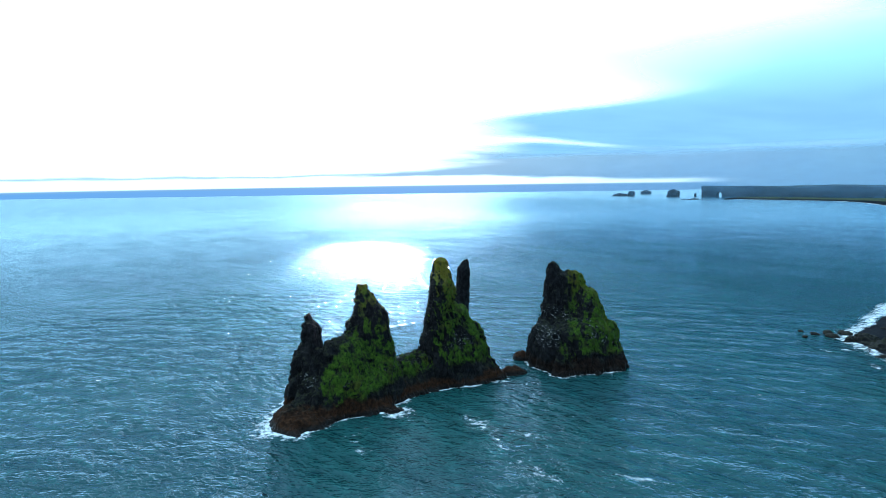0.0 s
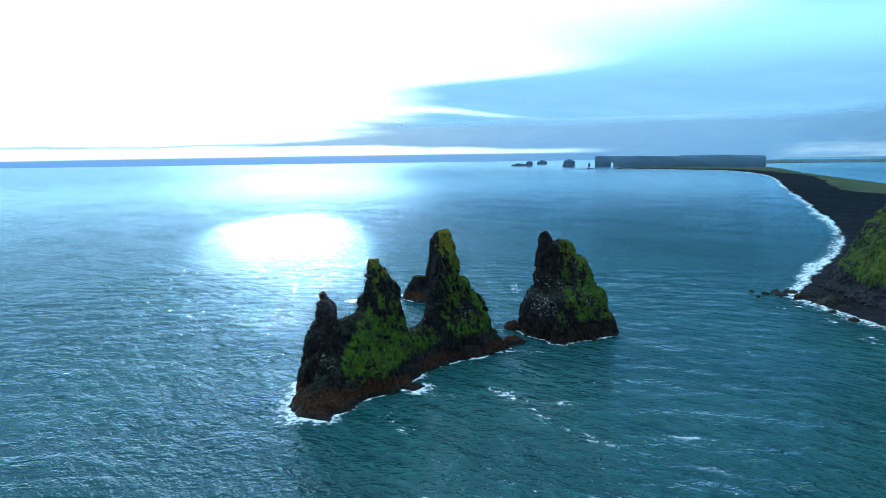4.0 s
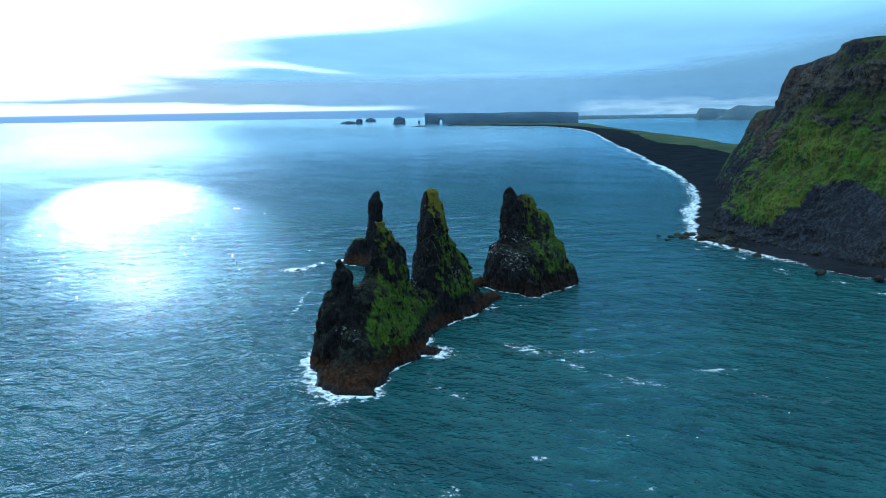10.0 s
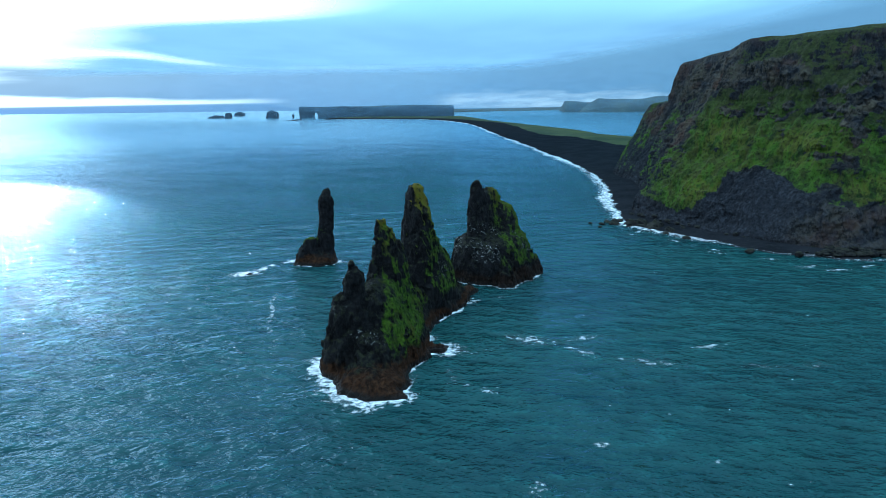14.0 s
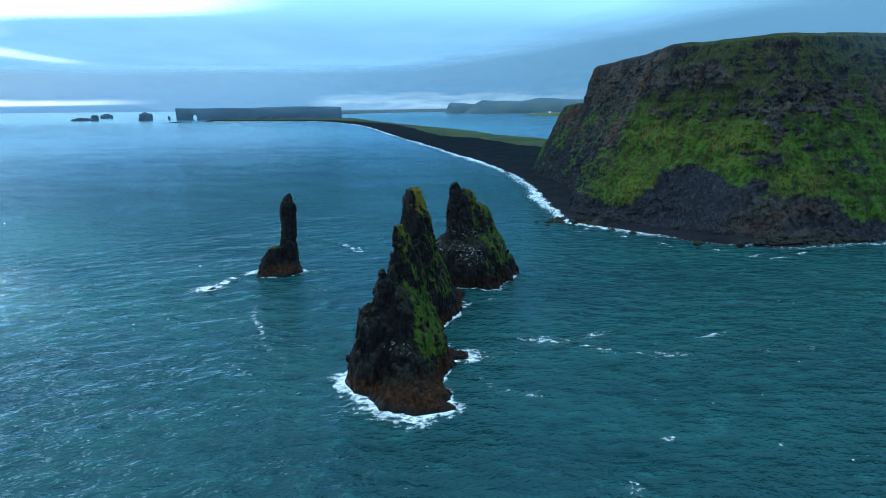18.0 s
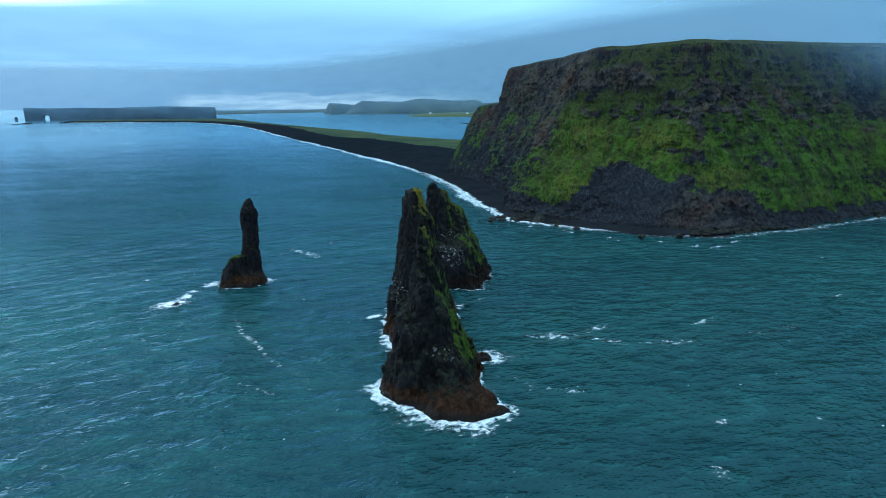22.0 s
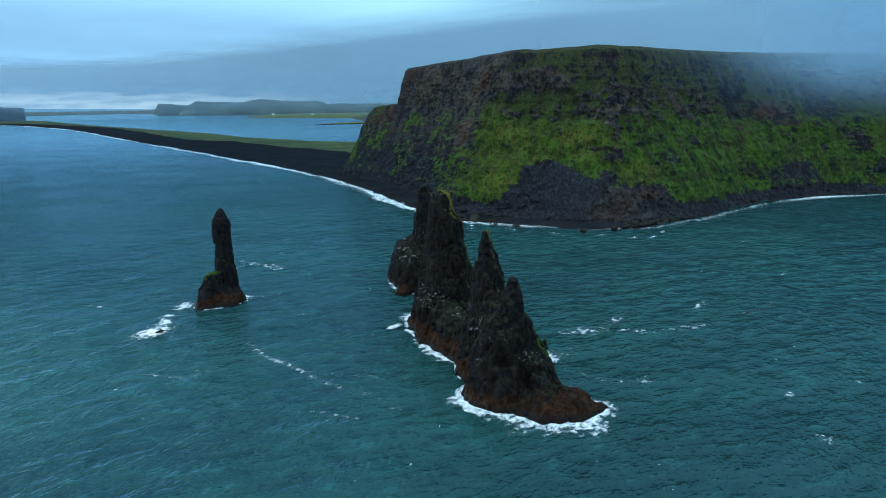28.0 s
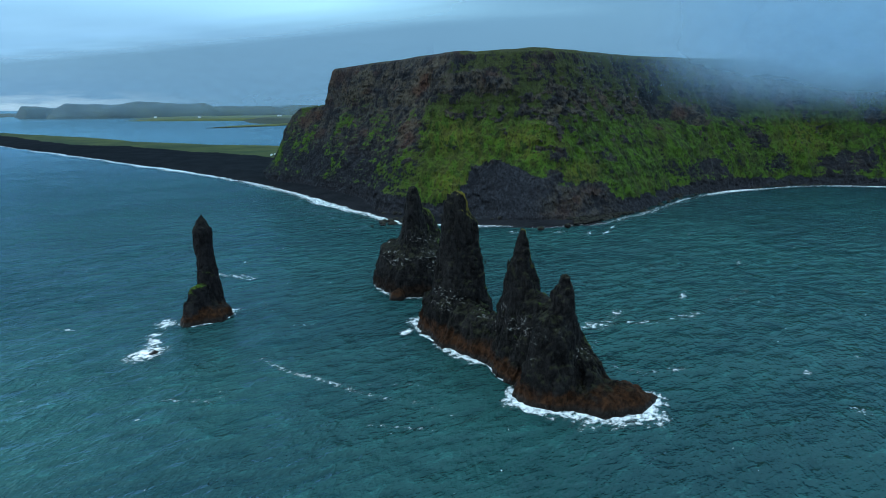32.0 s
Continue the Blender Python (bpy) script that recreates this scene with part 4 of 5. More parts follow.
def far_stack(name, label, cx, cy, ax, ay, height, seed, turn=0, cut=0.75):
    f = lambda p: spire(p, (cx, cy), (cx, cy), (-4, height), (ax, ay), (ax * cut, ay * cut), turn, 1.3)
    lo, hi = (cx - ax - 12, cy - ax - 12, -4), (cx + ax + 12, cy + ax + 12, height + 9)
    h = max(2.0, ax / 18)
    verts, faces = rock_mesh(f, lo, hi, h, 1.8, seed)
    loc = np.array((cx, cy, 0), np.float32)
    ob = new(name, mesh_from(name, verts - loc, faces, [FAR_ROCK]))
    ob.location = (cx, cy, 0)
    return tagged(ob, label, "sea stack", "far skerries")


def far_things():
    axes = [np.arange(a, b, 5.0) for a, b in ((-600, 270), (3020, 3420), (-6, 74))]
    g = np.meshgrid(*axes, indexing="ij")
    p = np.stack([q.ravel() for q in g], 1)
    verts, faces = surface_nets(headland_field(p).reshape(g[0].shape).astype(np.float32), (-600, 3020, -6), 5.0)
    n = face_normals(verts, faces)
    green = (n[:, 2] > 0.75).astype(int)
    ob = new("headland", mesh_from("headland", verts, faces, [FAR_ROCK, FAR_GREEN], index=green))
    tagged(ob, "long flat-topped rocky headland with a sea arch", "headland", kind="structure")
    far_stack("sea_stack", "low double-humped rocky islet far out at sea", -1030, 3270, 48, 20, 18, 31)
    far_stack("sea_stack", "rounded rocky islet far out at sea", -965, 3262, 20, 16, 30, 32)
    far_stack("sea_stack", "small blunt rock stack far out at sea", -1003, 3655, 34, 22, 26, 33)
    far_stack("sea_stack", "square flat-topped rock stack far out at sea", -713, 3160, 31, 24, 42, 34, 0, 0.9)
    far_stack("sea_stack", "thin rock spire off the headland", -606, 3180, 9, 8, 18, 35, 0, 0.2)
    far_stack("skerry", "long low dark skerry off the headland", -522, 2780, 75, 14, 5, 36, 30)
    far_stack("skerry", "small dark rock off the headland", -385, 2800, 18, 10, 5, 37)
    far_stack("skerry", "low dark rocks at the tip of the beach", -165, 2790, 38, 14, 9, 38)


far_things()


def hill_sheet(name, label, line, width, height, seed, mat, sharp=0.6):
    """A long hill along a line of points."""
    c = curve_points(line, 200)
    tang = np.gradient(c, axis=0)
    tang /= np.linalg.norm(tang, axis=1, keepdims=True)
    side = np.stack([tang[:, 1], -tang[:, 0]], 1)
    w = np.linspace(-1, 1, 61)
    pts = c[:, None] + side[:, None] * (w * width)[None, :, None]
    ends = np.clip(np.minimum(np.linspace(0, 1, 200), np.linspace(1, 0, 200)) * 9, 0, 1) ** 0.6
    flat = np.stack([pts[..., 0].ravel(), pts[..., 1].ravel(), np.zeros(pts[..., 0].size)], 1)
    z = height * ends[:, None] * np.clip(1 - np.abs(w) ** 1.6, 0, 1)[None] ** sharp
    z = z.ravel() * (0.92 + 0.25 * fractal(flat, 1.2 / width, 3, seed)) - 2 + 2 * fractal(flat, 0.01, 3, seed + 4)
    flat[:, 2] = z
    faces = grid_faces(200, 61)
    if face_normals(flat, faces)[:, 2].mean() < 0:
        faces = faces[:, ::-1]
    ob = new(name, mesh_from(name, flat, faces, [mat]))
    return tagged(ob, label, "hill", kind="structure")


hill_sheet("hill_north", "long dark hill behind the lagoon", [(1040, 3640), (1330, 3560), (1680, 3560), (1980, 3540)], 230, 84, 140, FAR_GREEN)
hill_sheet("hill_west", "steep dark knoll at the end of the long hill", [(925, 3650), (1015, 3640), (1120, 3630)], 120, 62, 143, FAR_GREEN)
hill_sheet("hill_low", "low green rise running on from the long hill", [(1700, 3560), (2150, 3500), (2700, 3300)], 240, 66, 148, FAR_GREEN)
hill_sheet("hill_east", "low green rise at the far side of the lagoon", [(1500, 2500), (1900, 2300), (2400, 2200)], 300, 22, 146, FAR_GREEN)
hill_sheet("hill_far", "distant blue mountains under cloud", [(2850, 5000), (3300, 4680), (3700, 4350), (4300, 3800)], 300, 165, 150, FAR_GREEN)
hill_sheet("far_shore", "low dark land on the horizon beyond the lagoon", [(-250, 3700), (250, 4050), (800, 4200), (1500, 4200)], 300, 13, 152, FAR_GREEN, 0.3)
hill_sheet("far_plain", "wide flat green farmland beyond the lagoon", [(1700, 3900), (2300, 3500), (3000, 3000), (3800, 2400)], 1200, 7, 155, FIELD, 0.2)


# ---- surf and foam ----
def foam_sheet(name, label, field, lo, hi, reach, seed, cell=1.0, base=0.85):
    """Lacy foam on the water round a rock."""
    gx, gy = np.meshgrid(np.arange(lo[0], hi[0], cell), np.arange(lo[1], hi[1], cell), indexing="ij")
    p = np.stack([gx.ravel(), gy.ravel(), np.full(gx.size, 1.0)], 1)
    d = field(p)
    flat = np.stack([p[:, 0], p[:, 1], 0 * p[:, 0]], 1)
    wide = reach * np.clip(0.50 + 1.7 * fractal(flat, 0.05, 3, seed) + 0.5 * fractal(flat, 0.22, 2, seed + 5), 0.08, 2.2)
    wide *= 1 + 0.3 * np.clip((-55 - p[:, 1]) / 25, 0, 1)
    dense = base - np.maximum(d, 0) / wide
    dense = np.where(d < -3, 0.6, dense)
    keep = ((d > -4.5) & (dense > -0.9)).reshape(gx.shape)
    cells = keep[:-1, :-1] & keep[1:, :-1] & keep[1:, 1:] & keep[:-1, 1:]
    faces = grid_faces(*gx.shape)[cells.ravel()]
    used = np.unique(faces)
    back = np.full(len(p), -1, np.int64)
    back[used] = np.arange(len(used))
    flat[:, 2] = 0.16 + sea_height(flat[:, 0], flat[:, 1])
    ob = new(name, mesh_from(name, flat[used], back[faces], [FOAM], attrs={"dense": dense[used]}))
    return tagged(ob, label, "foam", kind="stuff")


foam_sheet("surf_foam", "white surf breaking along the foot of the jagged stack", island_field, (-62, -132), (60, 58), 6.5, 201, 0.8, 0.86)
foam_sheet("surf_foam", "thin white surf round the foot of the broad stack", right_field, (0, 15), (100, 120), 5.0, 207, 0.8, 0.62)
foam_sheet("surf_foam", "white surf round the foot of the needle", needle_field, (-104, 74), (-34, 140), 9.0, 211, 0.8, 0.66)


def ribbon(name, label, line, across, dense, height, seed, wander=6.0):
    """Foam along a line: across are offsets to the right of its run, dense the cover at each."""
    c = line
    tang = np.gradient(c, axis=0)
    tang /= np.linalg.norm(tang, axis=1, keepdims=True)
    side = np.stack([tang[:, 1], -tang[:, 0]], 1)
    flat = np.stack([c[:, 0], c[:, 1], 0 * c[:, 0]], 1)
    wob = wander * fractal(flat, 0.02, 3, seed) + 0.5 * wander * fractal(flat, 0.09, 3, seed + 3)
    pts = c[:, None] + side[:, None] * (np.array(across)[None] + wob[:, None])[..., None]
    full = np.repeat(np.array(dense)[None], len(c), 0) + 0.5 * fractal(flat, 0.012, 3, seed + 8)[:, None] - 0.0
    z = np.repeat(np.array(height)[None], len(c), 0)
    px, py = pts[..., 0].ravel(), pts[..., 1].ravel()
    verts = np.stack([px, py, 0.05 + z.ravel() + sea_height(px, py)], 1)
    ob = new(name, mesh_from(name, verts, grid_faces(len(c), len(across))[:, ::-1], [FOAM], attrs={"dense": full.ravel()}))
    return tagged(ob, label, "foam", kind="stuff")


ribbon("surf_line", "long white line of surf on the black beach", curve_points(SHORE[5:], 900), [-17, -13, -9.5, -6, -2.5, 1, 4.5, 8],
       [-0.7, -0.15, 0.15, 0.30, 0.62, 0.90, 0.50, -0.6], [0.1, 0.12, 0.14, 0.16, 0.25, 0.4, 0.6, 0.85], 230, 7.0)
ribbon("surf_line", "broad white wash of surf running up the beach by the point", curve_points(SHORE[5:11], 400), [-17, -13.5, -10.5, -7.5, -4.5, -1, 3],
       [-0.9, -0.35, 0.05, 0.32, 0.48, 0.48, -0.2], [0.10, 0.11, 0.13, 0.15, 0.2, 0.35, 0.6], 236, 8.0)
ribbon("surf_line", "broken white surf along the foot of the cliff", curve_points([(x - 4, y - 12) for x, y in FOOT[:8]] + SHORE[:6], 700), [-16, -11, -7, -3, 1, 5],
       [-0.8, -0.2, 0.15, 0.42, 0.62, 0.5], [0.1, 0.12, 0.14, 0.18, 0.24, 0.3], 240, 5.0)


def foam_patch(cx, cy, rx, ry, turn, seed, base=0.42):
    """A drifting patch or streak of foam."""
    r, a = np.meshgrid(np.linspace(0, 1, 12), np.linspace(0, 2 * np.pi, 41), indexing="ij")
    x, y = r * np.cos(a) * rx, r * np.sin(a) * ry
    c, s = math.cos(radians(turn)), math.sin(radians(turn))
    verts = np.stack([(x * c - y * s).ravel(), (x * s + y * c).ravel(), np.zeros(r.size)], 1)
    verts[:, 2] = 0.06 + sea_height(verts[:, 0] + cx, verts[:, 1] + cy)
    dense = base + 0.05 - 1.1 * r.ravel() ** 1.5
    ob = new("foam_patch", mesh_from("foam_patch", verts, grid_faces(12, 41), [FOAM], attrs={"dense": dense}))
    ob.location = (cx, cy, 0.1)
    return tagged(ob, "thin lacy patch of drifting white foam on the sea", "foam", "drifting foam", "stuff")


foam_patch(-37, -66, 13, 8, 60, 3, 1.5)
foam_patch(-42, -62, 9, 6, 20, 11, 0.8)
foam_patch(-31, -92, 14, 8, -40, 4, 0.6)
foam_patch(-108, 82, 16, 10, 20, 1, 0.85)
foam_patch(-100, 92, 14, 7, 50, 5, 0.62)
foam_patch(-84, 112, 13, 8, 50, 6, 0.75)
foam_patch(13, -58, 9, 8, 70, 7, 0.75)
foam_patch(-15, 17, 7, 4, 10, 8, 0.9)
foam_patch(-20, -12, 9, 5, 70, 9, 0.85)
foam_patch(-96, 100, 12, 5, 20, 2, 0.55)
for cx, cy, rx, ry, turn, base in [
    (262, 54, 16, 5, 5, 0.55), (286, 60, 16, 5, 10, 0.5), (236, 84, 14, 5, -40, 0.5), (212, 112, 12, 4, -50, 0.5), (196, 146, 12, 5, -60, 0.55), (180, 178, 10, 5, -40, 0.5),
    (51, -45, 26, 11, -25, 0.50), (75, -46, 20, 8, 10, 0.42), (58, -137, 7, 4, 10, 0.5), (32, -160, 9, 5, 60, 0.45), (26, -96, 9, 4, -40, 0.5), (18, -90, 6, 3, 30, 0.4),
    (249, 63, 22, 6, 10, 0.45), (70, -60, 22, 6, -50, 0.46), (95, -75, 30, 8, -20, 0.42), (130, -60, 24, 5, 10, 0.42), (30, 12, 14, 6, 40, 0.5),
    (46, 18, 10, 4, 10, 0.4), (210, 105, 20, 5, -50, 0.42), (170, 170, 16, 5, -30, 0.42), (150, 60, 8, 3, 0, 0.4), (-60, -20, 30, 3, -50, 0.28),
    (-40, 60, 18, 3, -45, 0.32), (-82, -45, 34, 3, -55, 0.26), (-30, 170, 22, 4, 30, 0.32), (10, 190, 20, 4, 70, 0.30), (-120, 140, 18, 4, -50, 0.3),
    (-150, -70, 12, 4, 60, 0.36), (-160, -105, 14, 4, 70, 0.4), (-110, 20, 9, 3, 30, 0.3), (120, 230, 40, 3, -30, 0.30), (300, 0, 16, 4, 0, 0.36),
    (180, -20, 10, 3, 15, 0.34), (90, -150, 8, 3, 20, 0.36), (160, -170, 30, 5, 5, 0.32), (230, -60, 24, 4, 12, 0.32), (60, 120, 14, 3, -10, 0.3),
]:
    foam_patch(cx, cy, rx, ry, turn, int(cx), base)


# drawn-out threads of foam along the current
for k, (line, wide) in enumerate([
    ([(-80, 40), (-79, 21), (-75, 3), (-70, -25), (-66, -36), (-63, -65)], 2.2), ([(-67, 300), (-67, 269), (-70, 225)], 6.0), ([(-22, 186), (-11, 149)], 5.0),
    ([(-32, 106), (-39, 85)], 3.0), ([(12, -75), (13, -86), (10, -96)], 3.0), ([(-155, 45), (-162, 20), (-172, -2), (-178, -12)], 3.2), ([(-125, 36), (-113, 20)], 2.4),
    ([(92, 287), (104, 262), (115, 244)], 2.6), ([(35, -38), (52, -46), (66, -46), (90, -58), (126, -87), (150, -90)], 4.5), ([(20, -60), (36, -52), (50, -40)], 5.0),
    ([(26, 30), (18, 10), (20, -6)], 3.0), ([(130, -80), (150, -86), (170, -84)], 4.0),
]):
    reach = np.array([-1.6, -0.9, -0.3, 0.3, 0.9, 1.6]) * wide
    ribbon("foam_streak", "broken thread of white foam drawn out by the current", curve_points(line, 60), reach, [-0.7, -0.12, 0.14, 0.14, -0.12, -0.7], [0.11] * 6, 300 + k, 2.5)


# ---- loose rocks in and by the water ----
def boulder_mesh(seed, squash=0.65):
    bm = bmesh.new()
    bmesh.ops.create_icosphere(bm, subdivisions=3, radius=1.0)
    pts = np.array([v.co for v in bm.verts])
    bump = 1 + 0.28 * fractal(pts + seed * 7.7, 1.1, 3, seed) + 0.10 * fractal(pts + seed, 3.0, 2, seed + 3, ridged=True)
    for v, k in zip(bm.verts, bump):
        v.co = v.co * float(k)
        v.co.z *= squash
    me = bpy.data.meshes.new("boulder")
    bm.to_mesh(me)
    bm.free()
    me.polygons.foreach_set("use_smooth", np.full(len(me.polygons), True))
    me.materials.append(BOULDER)
    return me


BOULDERS = [boulder_mesh(k, 0.55 + 0.06 * k) for k in range(6)]


def boulder(x, y, z, size, k, label, group, mat=None):
    ob = new("boulder", BOULDERS[k % 6])
    ob.location = (x, y, z)
    ob.rotation_euler = (0.15 * math.sin(k * 1.7), 0.2 * math.cos(k * 2.3), k * 1.31)
    ob.scale = (size[0], size[1], size[2])
    return tagged(ob, label, "boulder", group)


def tide_rock(label, cx, cy, ax, ay, height, seed, turn):
    f = lambda p: spire(p, (cx, cy), (cx, cy), (-4, height), (ax, ay), (ax * 0.5, ay * 0.5), turn, 1.4)
    verts, faces = rock_mesh(f, (cx - ax - 4, cy - ax - 4, -2), (cx + ax + 4, cy + ax + 4, height + 4), 0.45, 0.5, seed)
    loc = np.array((cx, cy, 0), np.float32)
    ob = new("tide_rock", mesh_from("tide_rock", verts - loc, faces, [BROWN_ROCK]))
    ob.location = (cx, cy, 0)
    return tagged(ob, label, "rock", "low rocks between the stacks")


tide_rock("low brown rock between the two big stacks", 29, 29, 11.5, 6, 5.0, 51, 50)
tide_rock("small rounded brown rock beside the broad stack", 20, 57, 6, 4.5, 5.5, 52, 10)
tide_rock("flat wave-washed rock in breaking foam", -106, 80, 4.5, 2.2, 0.6, 53, 20)
rng = random.Random(12)
for k, (x, y, w) in enumerate([(161, 213, 3.0), (168, 221, 3.6), (171, 211, 4.4), (179, 222, 3.6), (182, 209, 4.2), (152, 217, 1.7), (156, 202, 2.0), (191, 199, 3.6),
                               (199, 188, 2.6), (188, 224, 3.0), (205, 172, 2.2)]):
    boulder(x, y, 0.4, (w, w * 0.8, w * 0.75), k, "wet black boulder in the surf at the headland point", "boulders at the point")


def point_rock(cx, cy, ax, ay, height, seed, turn):
    f = lambda p: spire(p, (cx, cy), (cx, cy), (-3, height), (ax, ay), (ax * 0.55, ay * 0.5), turn, 1.6)
    verts, faces = rock_mesh(f, (cx - ax - 4, cy - ax - 4, -2), (cx + ax + 4, cy + ax + 4, height + 4), 0.5, 0.55, seed)
    loc = np.array((cx, cy, 0), np.float32)
    ob = new("shore_rock", mesh_from("shore_rock", verts - loc, faces, [BOULDER]))
    ob.location = (cx, cy, 0)
    tagged(ob, "big black wave-washed rock at the headland point", "rock", "rocks at the point")


for k, (x, y, ax, ay, tall, turn) in enumerate([(200, 195, 10, 7, 6.5, 40), (191, 205, 7.5, 5.5, 6.5, 10), (181, 203, 4.5, 3.5, 3.6, 60), (187, 215, 5, 3.5, 3.8, 30), (176, 226, 4, 3, 2.6, 80), (206, 180, 7, 4.5, 4.0, 120),
                                              (198, 168, 3.5, 2.6, 2.2, 20), (208, 152, 4, 2.6, 2.0, 140)]):
    point_rock(x, y, ax, ay, tall, 400 + 7 * k, turn)


# ---- low cloud on the headlands and haze over the far shore ----
def mist_sheet(name, label, line, low, high, levels, cover, fade, count=160):
    """An upright veil of thin cloud along a line; cover says how thick at each level, fade along the line."""
    c = curve_points(line, count)
    z = np.linspace(low, high, 40)
    u = np.linspace(0, 1, count)
    along = np.interp(u, np.linspace(0, 1, len(fade)), fade)
    dense = np.interp(z, levels, cover)[None] * along[:, None]
    verts = np.stack([np.repeat(c[:, 0], 40), np.repeat(c[:, 1], 40), np.tile(z, count)], 1)
    ob = new(name, mesh_from(name, verts, grid_faces(count, 40), [MIST], attrs={"dense": dense.ravel()}))
    ob.visible_shadow = False
    return tagged(ob, label, "mist", kind="stuff")


mist_sheet("cloud_mist", "thin grey mist hanging on the top of the cliff", [(960, -330), (850, -120), (745, 12), (660, 64), (560, 106), (470, 116), (400, 124), (340, 140)], 95, 300,
           (95, 110, 130, 150, 165, 220, 300), (0, 0.10, 0.42, 0.80, 0.95, 0.9, 0), (1, 1, 1, 1, 0.85, 0.55, 0.18, 0))
mist_sheet("cloud_mist", "drifting wisps of mist before the cliff top", [(900, -330), (790, -150), (700, -20), (620, 30), (530, 62), (450, 76), (380, 92)], 80, 280,
           (80, 100, 122, 145, 190, 280), (0, 0.14, 0.44, 0.75, 0.75, 0), (1, 1, 0.9, 1, 0.7, 0.3, 0))
mist_sheet("cloud_mist", "low cloud and haze over the far headland and lagoon", [(-1700, 3000), (-700, 2960), (-200, 2960), (300, 3020), (900, 3100), (1700, 2900), (2600, 2300)], 1, 420,
           (0, 20, 45, 70, 120, 250, 420), (0.26, 0.32, 0.44, 0.58, 0.52, 0.3, 0), (0, 0.4, 0.45, 0.55, 0.65, 0.7, 0.8))


def cloud_material():
    """The underside of the cloud deck: lets the light above it through."""
    mat, n = material("cloud_deck")
    pos = n.add("ShaderNodeNewGeometry").outputs["Position"]
    dense = n.add("ShaderNodeAttribute", attr="dense").outputs["Fac"]
    puff = n.noise(n.scaled(pos, 0.0045, 0.0016, 0.01), 1.0, 2.0, 0.5)
    hold = n.m("ADD", dense, n.m("MULTIPLY", n.m("SUBTRACT", puff, 0.5), 0.40))
    hold = n.step(hold, 0.0, 0.85, 0.0, 0.985)
    tone = n.mix(n.step(puff, 0.30, 0.75), (0.33, 0.48, 0.60), (0.38, 0.54, 0.66))
    tone = n.mix(n.step(n.add("ShaderNodeSeparateXYZ", pos).outputs[1], 1300.0, 450.0), tone, (0.60, 0.84, 0.92))
    under = n.add("ShaderNodeBsdfDiffuse", tone)
    glow = n.add("ShaderNodeBsdfTranslucent", tone)
    body = n.add("ShaderNodeMixShader", 0.75, under.outputs[0], glow.outputs[0])
    veil = n.add("ShaderNodeMixShader", hold, n.add("ShaderNodeBsdfTransparent").outputs[0], body.outputs[0])
    n.add("ShaderNodeOutputMaterial", veil.outputs[0])
    return mat


def cloud_deck(level=255.0):
    """A sheet of cloud low over the sea, open towards the sun in the west, with one small gap."""
    x, y = np.meshgrid(np.linspace(-3400, 900, 130), np.linspace(330, 4450, 130), indexing="ij")
    x, y = x.ravel(), y.ravel()
    flat = np.stack([x, y, 0 * x], 1)
    edge = np.interp(y, (300, 395, 460, 760, 930, 1020, 1060, 1150, 1930, 2300, 4270, 5000), (420, 100, -110, -117, -160, -260, -500, -690, -1106, -1370, -2650, -3100))
    soft = np.interp(y, (300, 700, 1100, 3000), (200, 190, 170, 420))
    dense = np.clip((x + (60 + 0.05 * y) * fractal(flat, 0.003, 4, 301) - edge) / (1.5 * soft) + 0.2, -0.3, 1)
    dense *= np.interp(y, (330, 460, 700, 1000), (0.15, 0.50, 0.88, 1))
    dense *= np.clip((900 - x) / 500, 0, 1) * np.clip((4450 - y) / 1900, 0, 1)
    sheet = dense.reshape(130, 130)
    for axis in (0, 1):
        sheet = np.apply_along_axis(lambda row: np.convolve(np.pad(row, 4, mode="edge"), np.hanning(11)[1:-1] / np.hanning(11).sum(), "valid"), axis, sheet)
    dense = sheet.ravel()
    gap = np.exp(-(((x + 925) / 110) ** 2 + ((y - 2350) / 480) ** 2))
    dense = dense - 0.75 * gap
    verts = np.stack([x, y, np.full(len(x), level)], 1)
    ob = new("cloud_deck", mesh_from("cloud_deck", verts, grid_faces(130, 130)[:, ::-1], [cloud_material()], attrs={"dense": dense}))
    ob.visible_shadow = False
    tagged(ob, "low grey-blue cloud deck with a ragged bright edge", "cloud", kind="stuff")


cloud_deck()


# ---- boulders along the foot of the cliff ----
beach_line = curve_points([(x, y) for x, y in FOOT[1:15]], 400)
for k in range(150):
    i = rng.randrange(8, 392)
    t = beach_line[min(i + 1, 399)] - beach_line[i - 1]
    t = t / np.linalg.norm(t)
    off = rng.uniform(-7, 5)
    x, y = beach_line[i] + np.array([t[1], -t[0]]) * off
    w = rng.uniform(0.9, 2.6) * (1.4 if rng.random() < 0.15 else 1.0) * (1.35 if x > 270 and y < 135 else 1.0)
    z = max(0.0, 0.9 + 0.35 * off) if y < 150 else 1.2 + 0.25 * (off + 6)
    boulder(float(x), float(y), z, (w * rng.uniform(0.8, 1.3), w, w * rng.uniform(0.7, 1.1)), k, "dark fallen boulder at the foot of the cliff", "boulders under the cliff")


for k in range(70):
    x, y = rng.gauss(312, 26), rng.uniform(64, 100)
    y = max(y, 86 - 0.10 * (x - 300)) - rng.uniform(-3, 4)
    w = rng.uniform(1.2, 2.8)
    boulder(x, y, 0.3 + 0.12 * max(0.0, y - 72), (w * rng.uniform(0.8, 1.3), w, w * rng.uniform(0.7, 1.1)), k, "large dark fallen boulder on the rocky point", "boulders under the cliff")


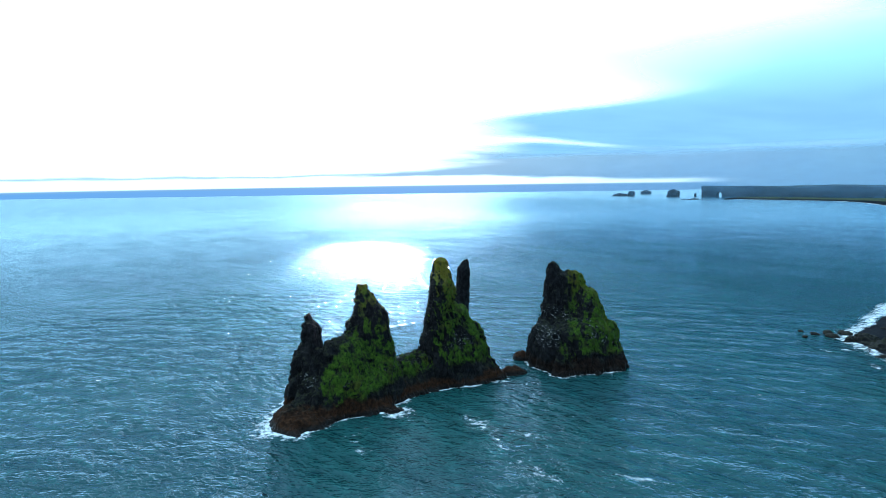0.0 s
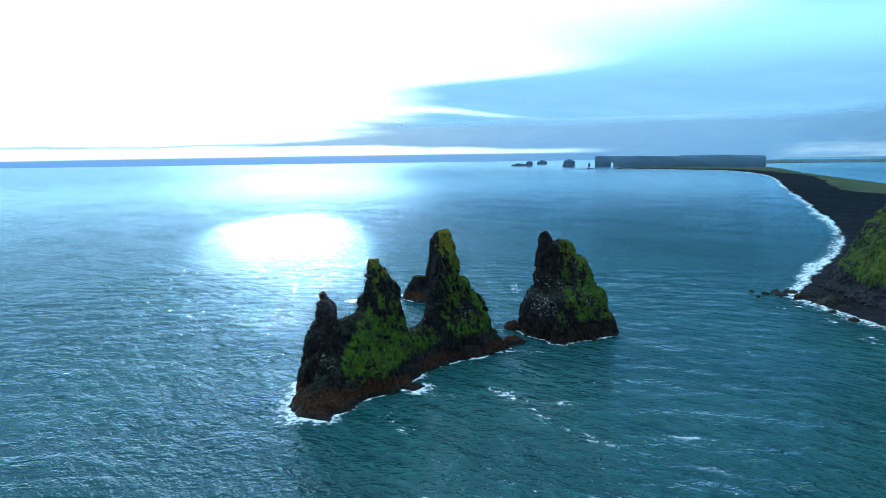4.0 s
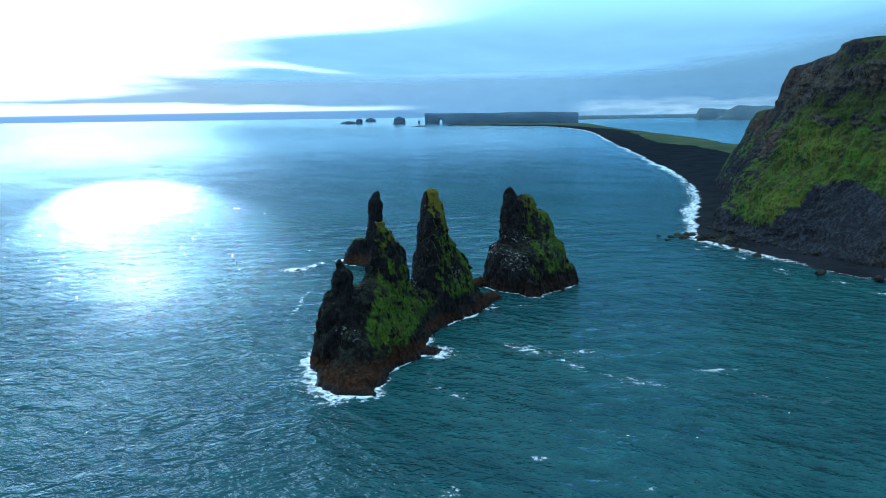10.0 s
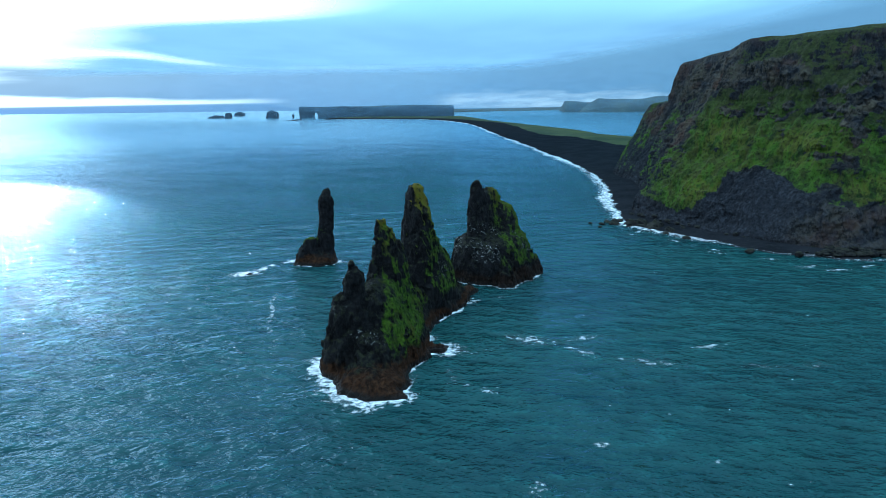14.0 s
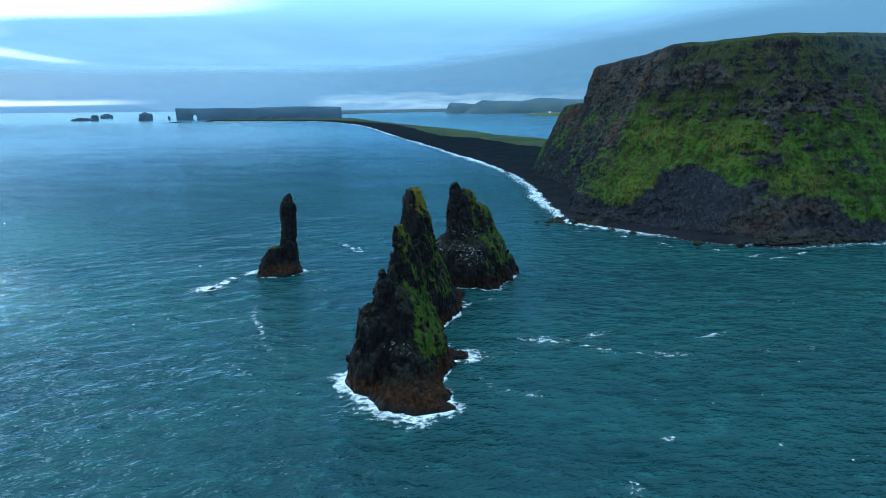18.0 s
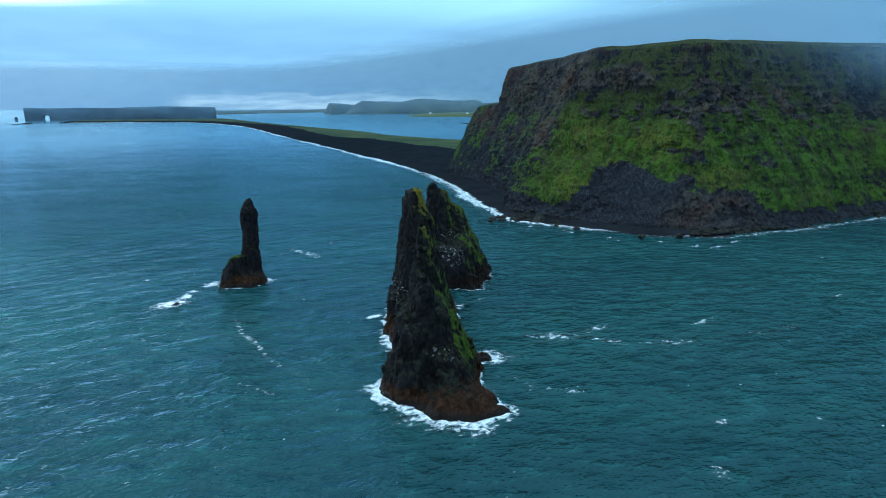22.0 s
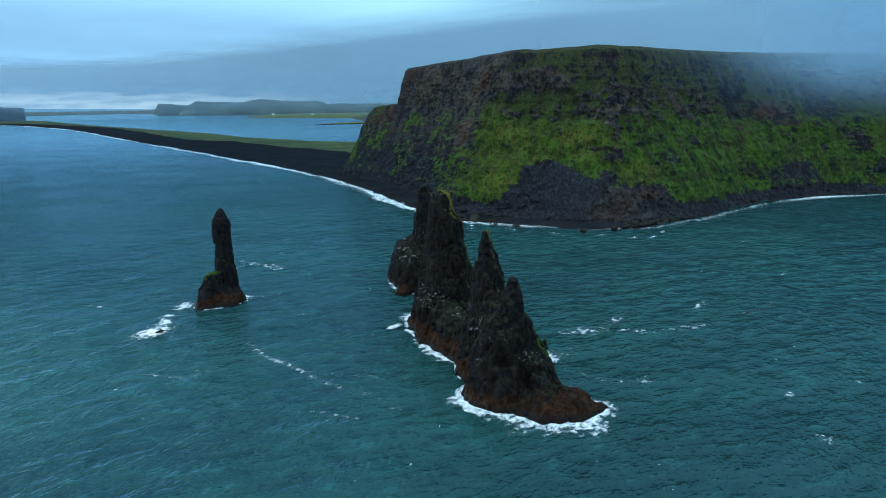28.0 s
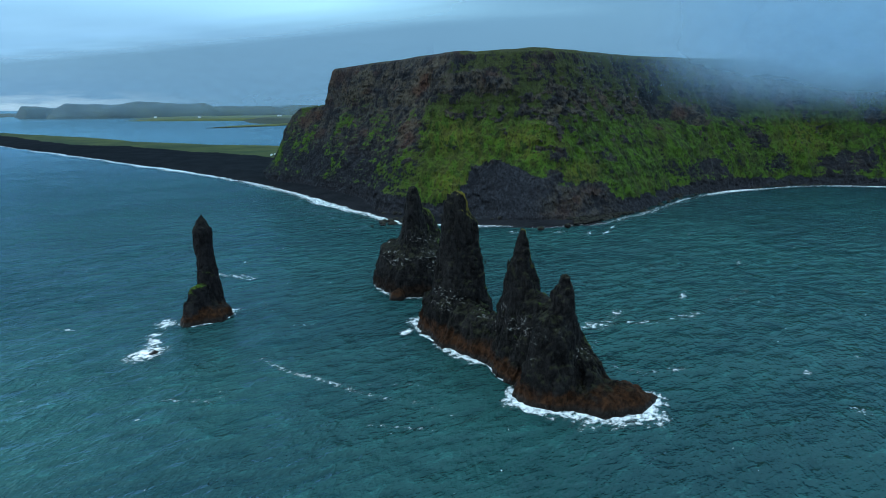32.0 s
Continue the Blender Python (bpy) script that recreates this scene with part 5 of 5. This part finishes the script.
# ---- vehicles parked behind the beach and far farm buildings ----
PAINT = plain_material("white_vehicle_paint", (0.62, 0.64, 0.66), (0.72, 0.74, 0.76), 0.8, 0.35, None, 0.02)
GLASS = plain_material("dark_window_glass", (0.015, 0.018, 0.022), (0.02, 0.025, 0.03), 0.5, 0.1, None, 0.01)
TYRE = plain_material("tyre_rubber", (0.010, 0.010, 0.010), (0.018, 0.018, 0.018), 2.0, 0.8, None, 0.02)
WALL = plain_material("white_render", (0.55, 0.57, 0.58), (0.66, 0.68, 0.68), 0.4, 0.8, None, 0.05)
ROOF = plain_material("grey_sheet_roof", (0.20, 0.21, 0.22), (0.28, 0.29, 0.30), 0.4, 0.6, None, 0.05)


def part(name, bm, mat, parent, label=""):
    me = bpy.data.meshes.new(name)
    bm.to_mesh(me)
    bm.free()
    me.materials.append(mat)
    ob = new(name, me)
    ob.parent = parent
    if label:
        ob["label"] = label
    return ob


def block(x, y, z, sx, sy, sz, taper=1.0, bevel=0.08):
    bm = bmesh.new()
    bmesh.ops.create_cube(bm, size=1.0)
    for v in bm.verts:
        k = taper if v.co.z > 0 else 1.0
        v.co = Vector((x + v.co.x * sx * k, y + v.co.y * sy * k, z + (v.co.z + 0.5) * sz))
    bmesh.ops.bevel(bm, geom=bm.edges[:], offset=bevel, segments=2, affect="EDGES")
    return bm


def parked_van(x, y, z, turn, long, tall):
    van = tagged(new("parked_van"), "white van parked on the gravel behind the beach", "van", "parked vehicles")
    part("body", block(0, 0, 0.35, long, 1.9, tall * 0.55), PAINT, van)
    part("cabin", block(-0.2, 0, 0.35 + tall * 0.5, long * 0.86, 1.75, tall * 0.45, 0.9), PAINT, van)
    part("windscreen", block(long * 0.36, 0, 0.5 + tall * 0.52, 0.5, 1.5, tall * 0.3, 0.8, 0.03), GLASS, van, "dark windscreen")
    part("side_window", block(0, 0, 0.55 + tall * 0.55, long * 0.6, 1.86, tall * 0.22, 0.95, 0.03), GLASS, van, "dark side window")
    for sx in (-0.32, 0.32):
        for sy in (-0.85, 0.85):
            bm = bmesh.new()
            bmesh.ops.create_cone(bm, cap_ends=True, segments=16, radius1=0.35, radius2=0.35, depth=0.25, matrix=Matrix.Translation((sx * long, sy, 0.35)) @ Matrix.Rotation(radians(90), 4, "X"))
            part("wheel", bm, TYRE, van)
    van.location, van.rotation_euler = (x, y, z), (0, 0, radians(turn))


for x, y, turn, long, tall in ((481, 832, 20, 6.5, 2.6), (487, 825, 25, 5.2, 2.1), (494, 838, 15, 6.8, 2.9), (474, 824, 40, 4.6, 1.7)):
    parked_van(x, y, 4.4, turn, long, tall)


def farm_building(x, y, z, turn, long, wide, tall, label):
    farm = tagged(new("farm_building"), label, "building", "far farm buildings")
    part("wall", block(0, 0, -1, long, wide, tall + 1, 1.0, 0.1), WALL, farm)
    bm = bmesh.new()
    pts = [bm.verts.new(p) for p in ((-long / 2, -wide / 2 - 0.5, tall), (long / 2, -wide / 2 - 0.5, tall), (long / 2, wide / 2 + 0.5, tall), (-long / 2, wide / 2 + 0.5, tall),
                                      (-long / 2, 0, tall + wide * 0.3), (long / 2, 0, tall + wide * 0.3))]
    for f in ((0, 1, 5, 4), (2, 3, 4, 5), (0, 4, 3), (1, 2, 5), (0, 3, 2, 1)):
        bm.faces.new([pts[i] for i in f])
    part("roof", bm, ROOF, farm, "grey pitched roof")
    farm.location, farm.rotation_euler = (x, y, z), (0, 0, radians(turn))


farm_building(2050, 3000, 6, -30, 26, 10, 4, "long white farm building on the far plain")
farm_building(1400, 3160, 6, -20, 13, 8, 4, "small white farmhouse on the far plain")
farm_building(1560, 3010, 6, -20, 12, 8, 4, "small white farmhouse on the far plain")


# ---- whitecaps scattered on the sea ----
def whitecaps(count):
    verts, faces, dense = [], [], []
    cap = random.Random(77)
    while len(faces) < count * 8:
        x, y = cap.uniform(-330, 420), cap.uniform(-260, 420)
        q = np.array([[x, y, 1.0]])
        if min(float(island_field(q)[0]), float(right_field(q)[0]), float(needle_field(q)[0])) < 12 or x > 190 + 0.15 * max(0, y - 200) and y > 60:
            continue
        long, short, turn = cap.uniform(0.8, 3.4), cap.uniform(0.35, 1.0), radians(14 + cap.uniform(-35, 35))
        n0 = len(verts)
        verts.append((x, y, 0.1))
        dense.append(cap.uniform(0.45, 0.75))
        for k in range(8):
            a = k * math.pi / 4
            u, v = long * math.cos(a), short * math.sin(a)
            verts.append((x + u * math.cos(turn) - v * math.sin(turn), y + u * math.sin(turn) + v * math.cos(turn), 0.1))
            dense.append(-0.5)
        faces += [(n0, n0 + 1 + k, n0 + 1 + (k + 1) % 8) for k in range(8)]
    verts = np.array(verts)
    verts[:, 2] += 0.06 + sea_height(verts[:, 0], verts[:, 1])
    ob = new("whitecaps", mesh_from("whitecaps", verts, faces, [FOAM], attrs={"dense": dense}))
    tagged(ob, "small scattered whitecaps on the choppy sea", "foam", kind="stuff")


whitecaps(420)
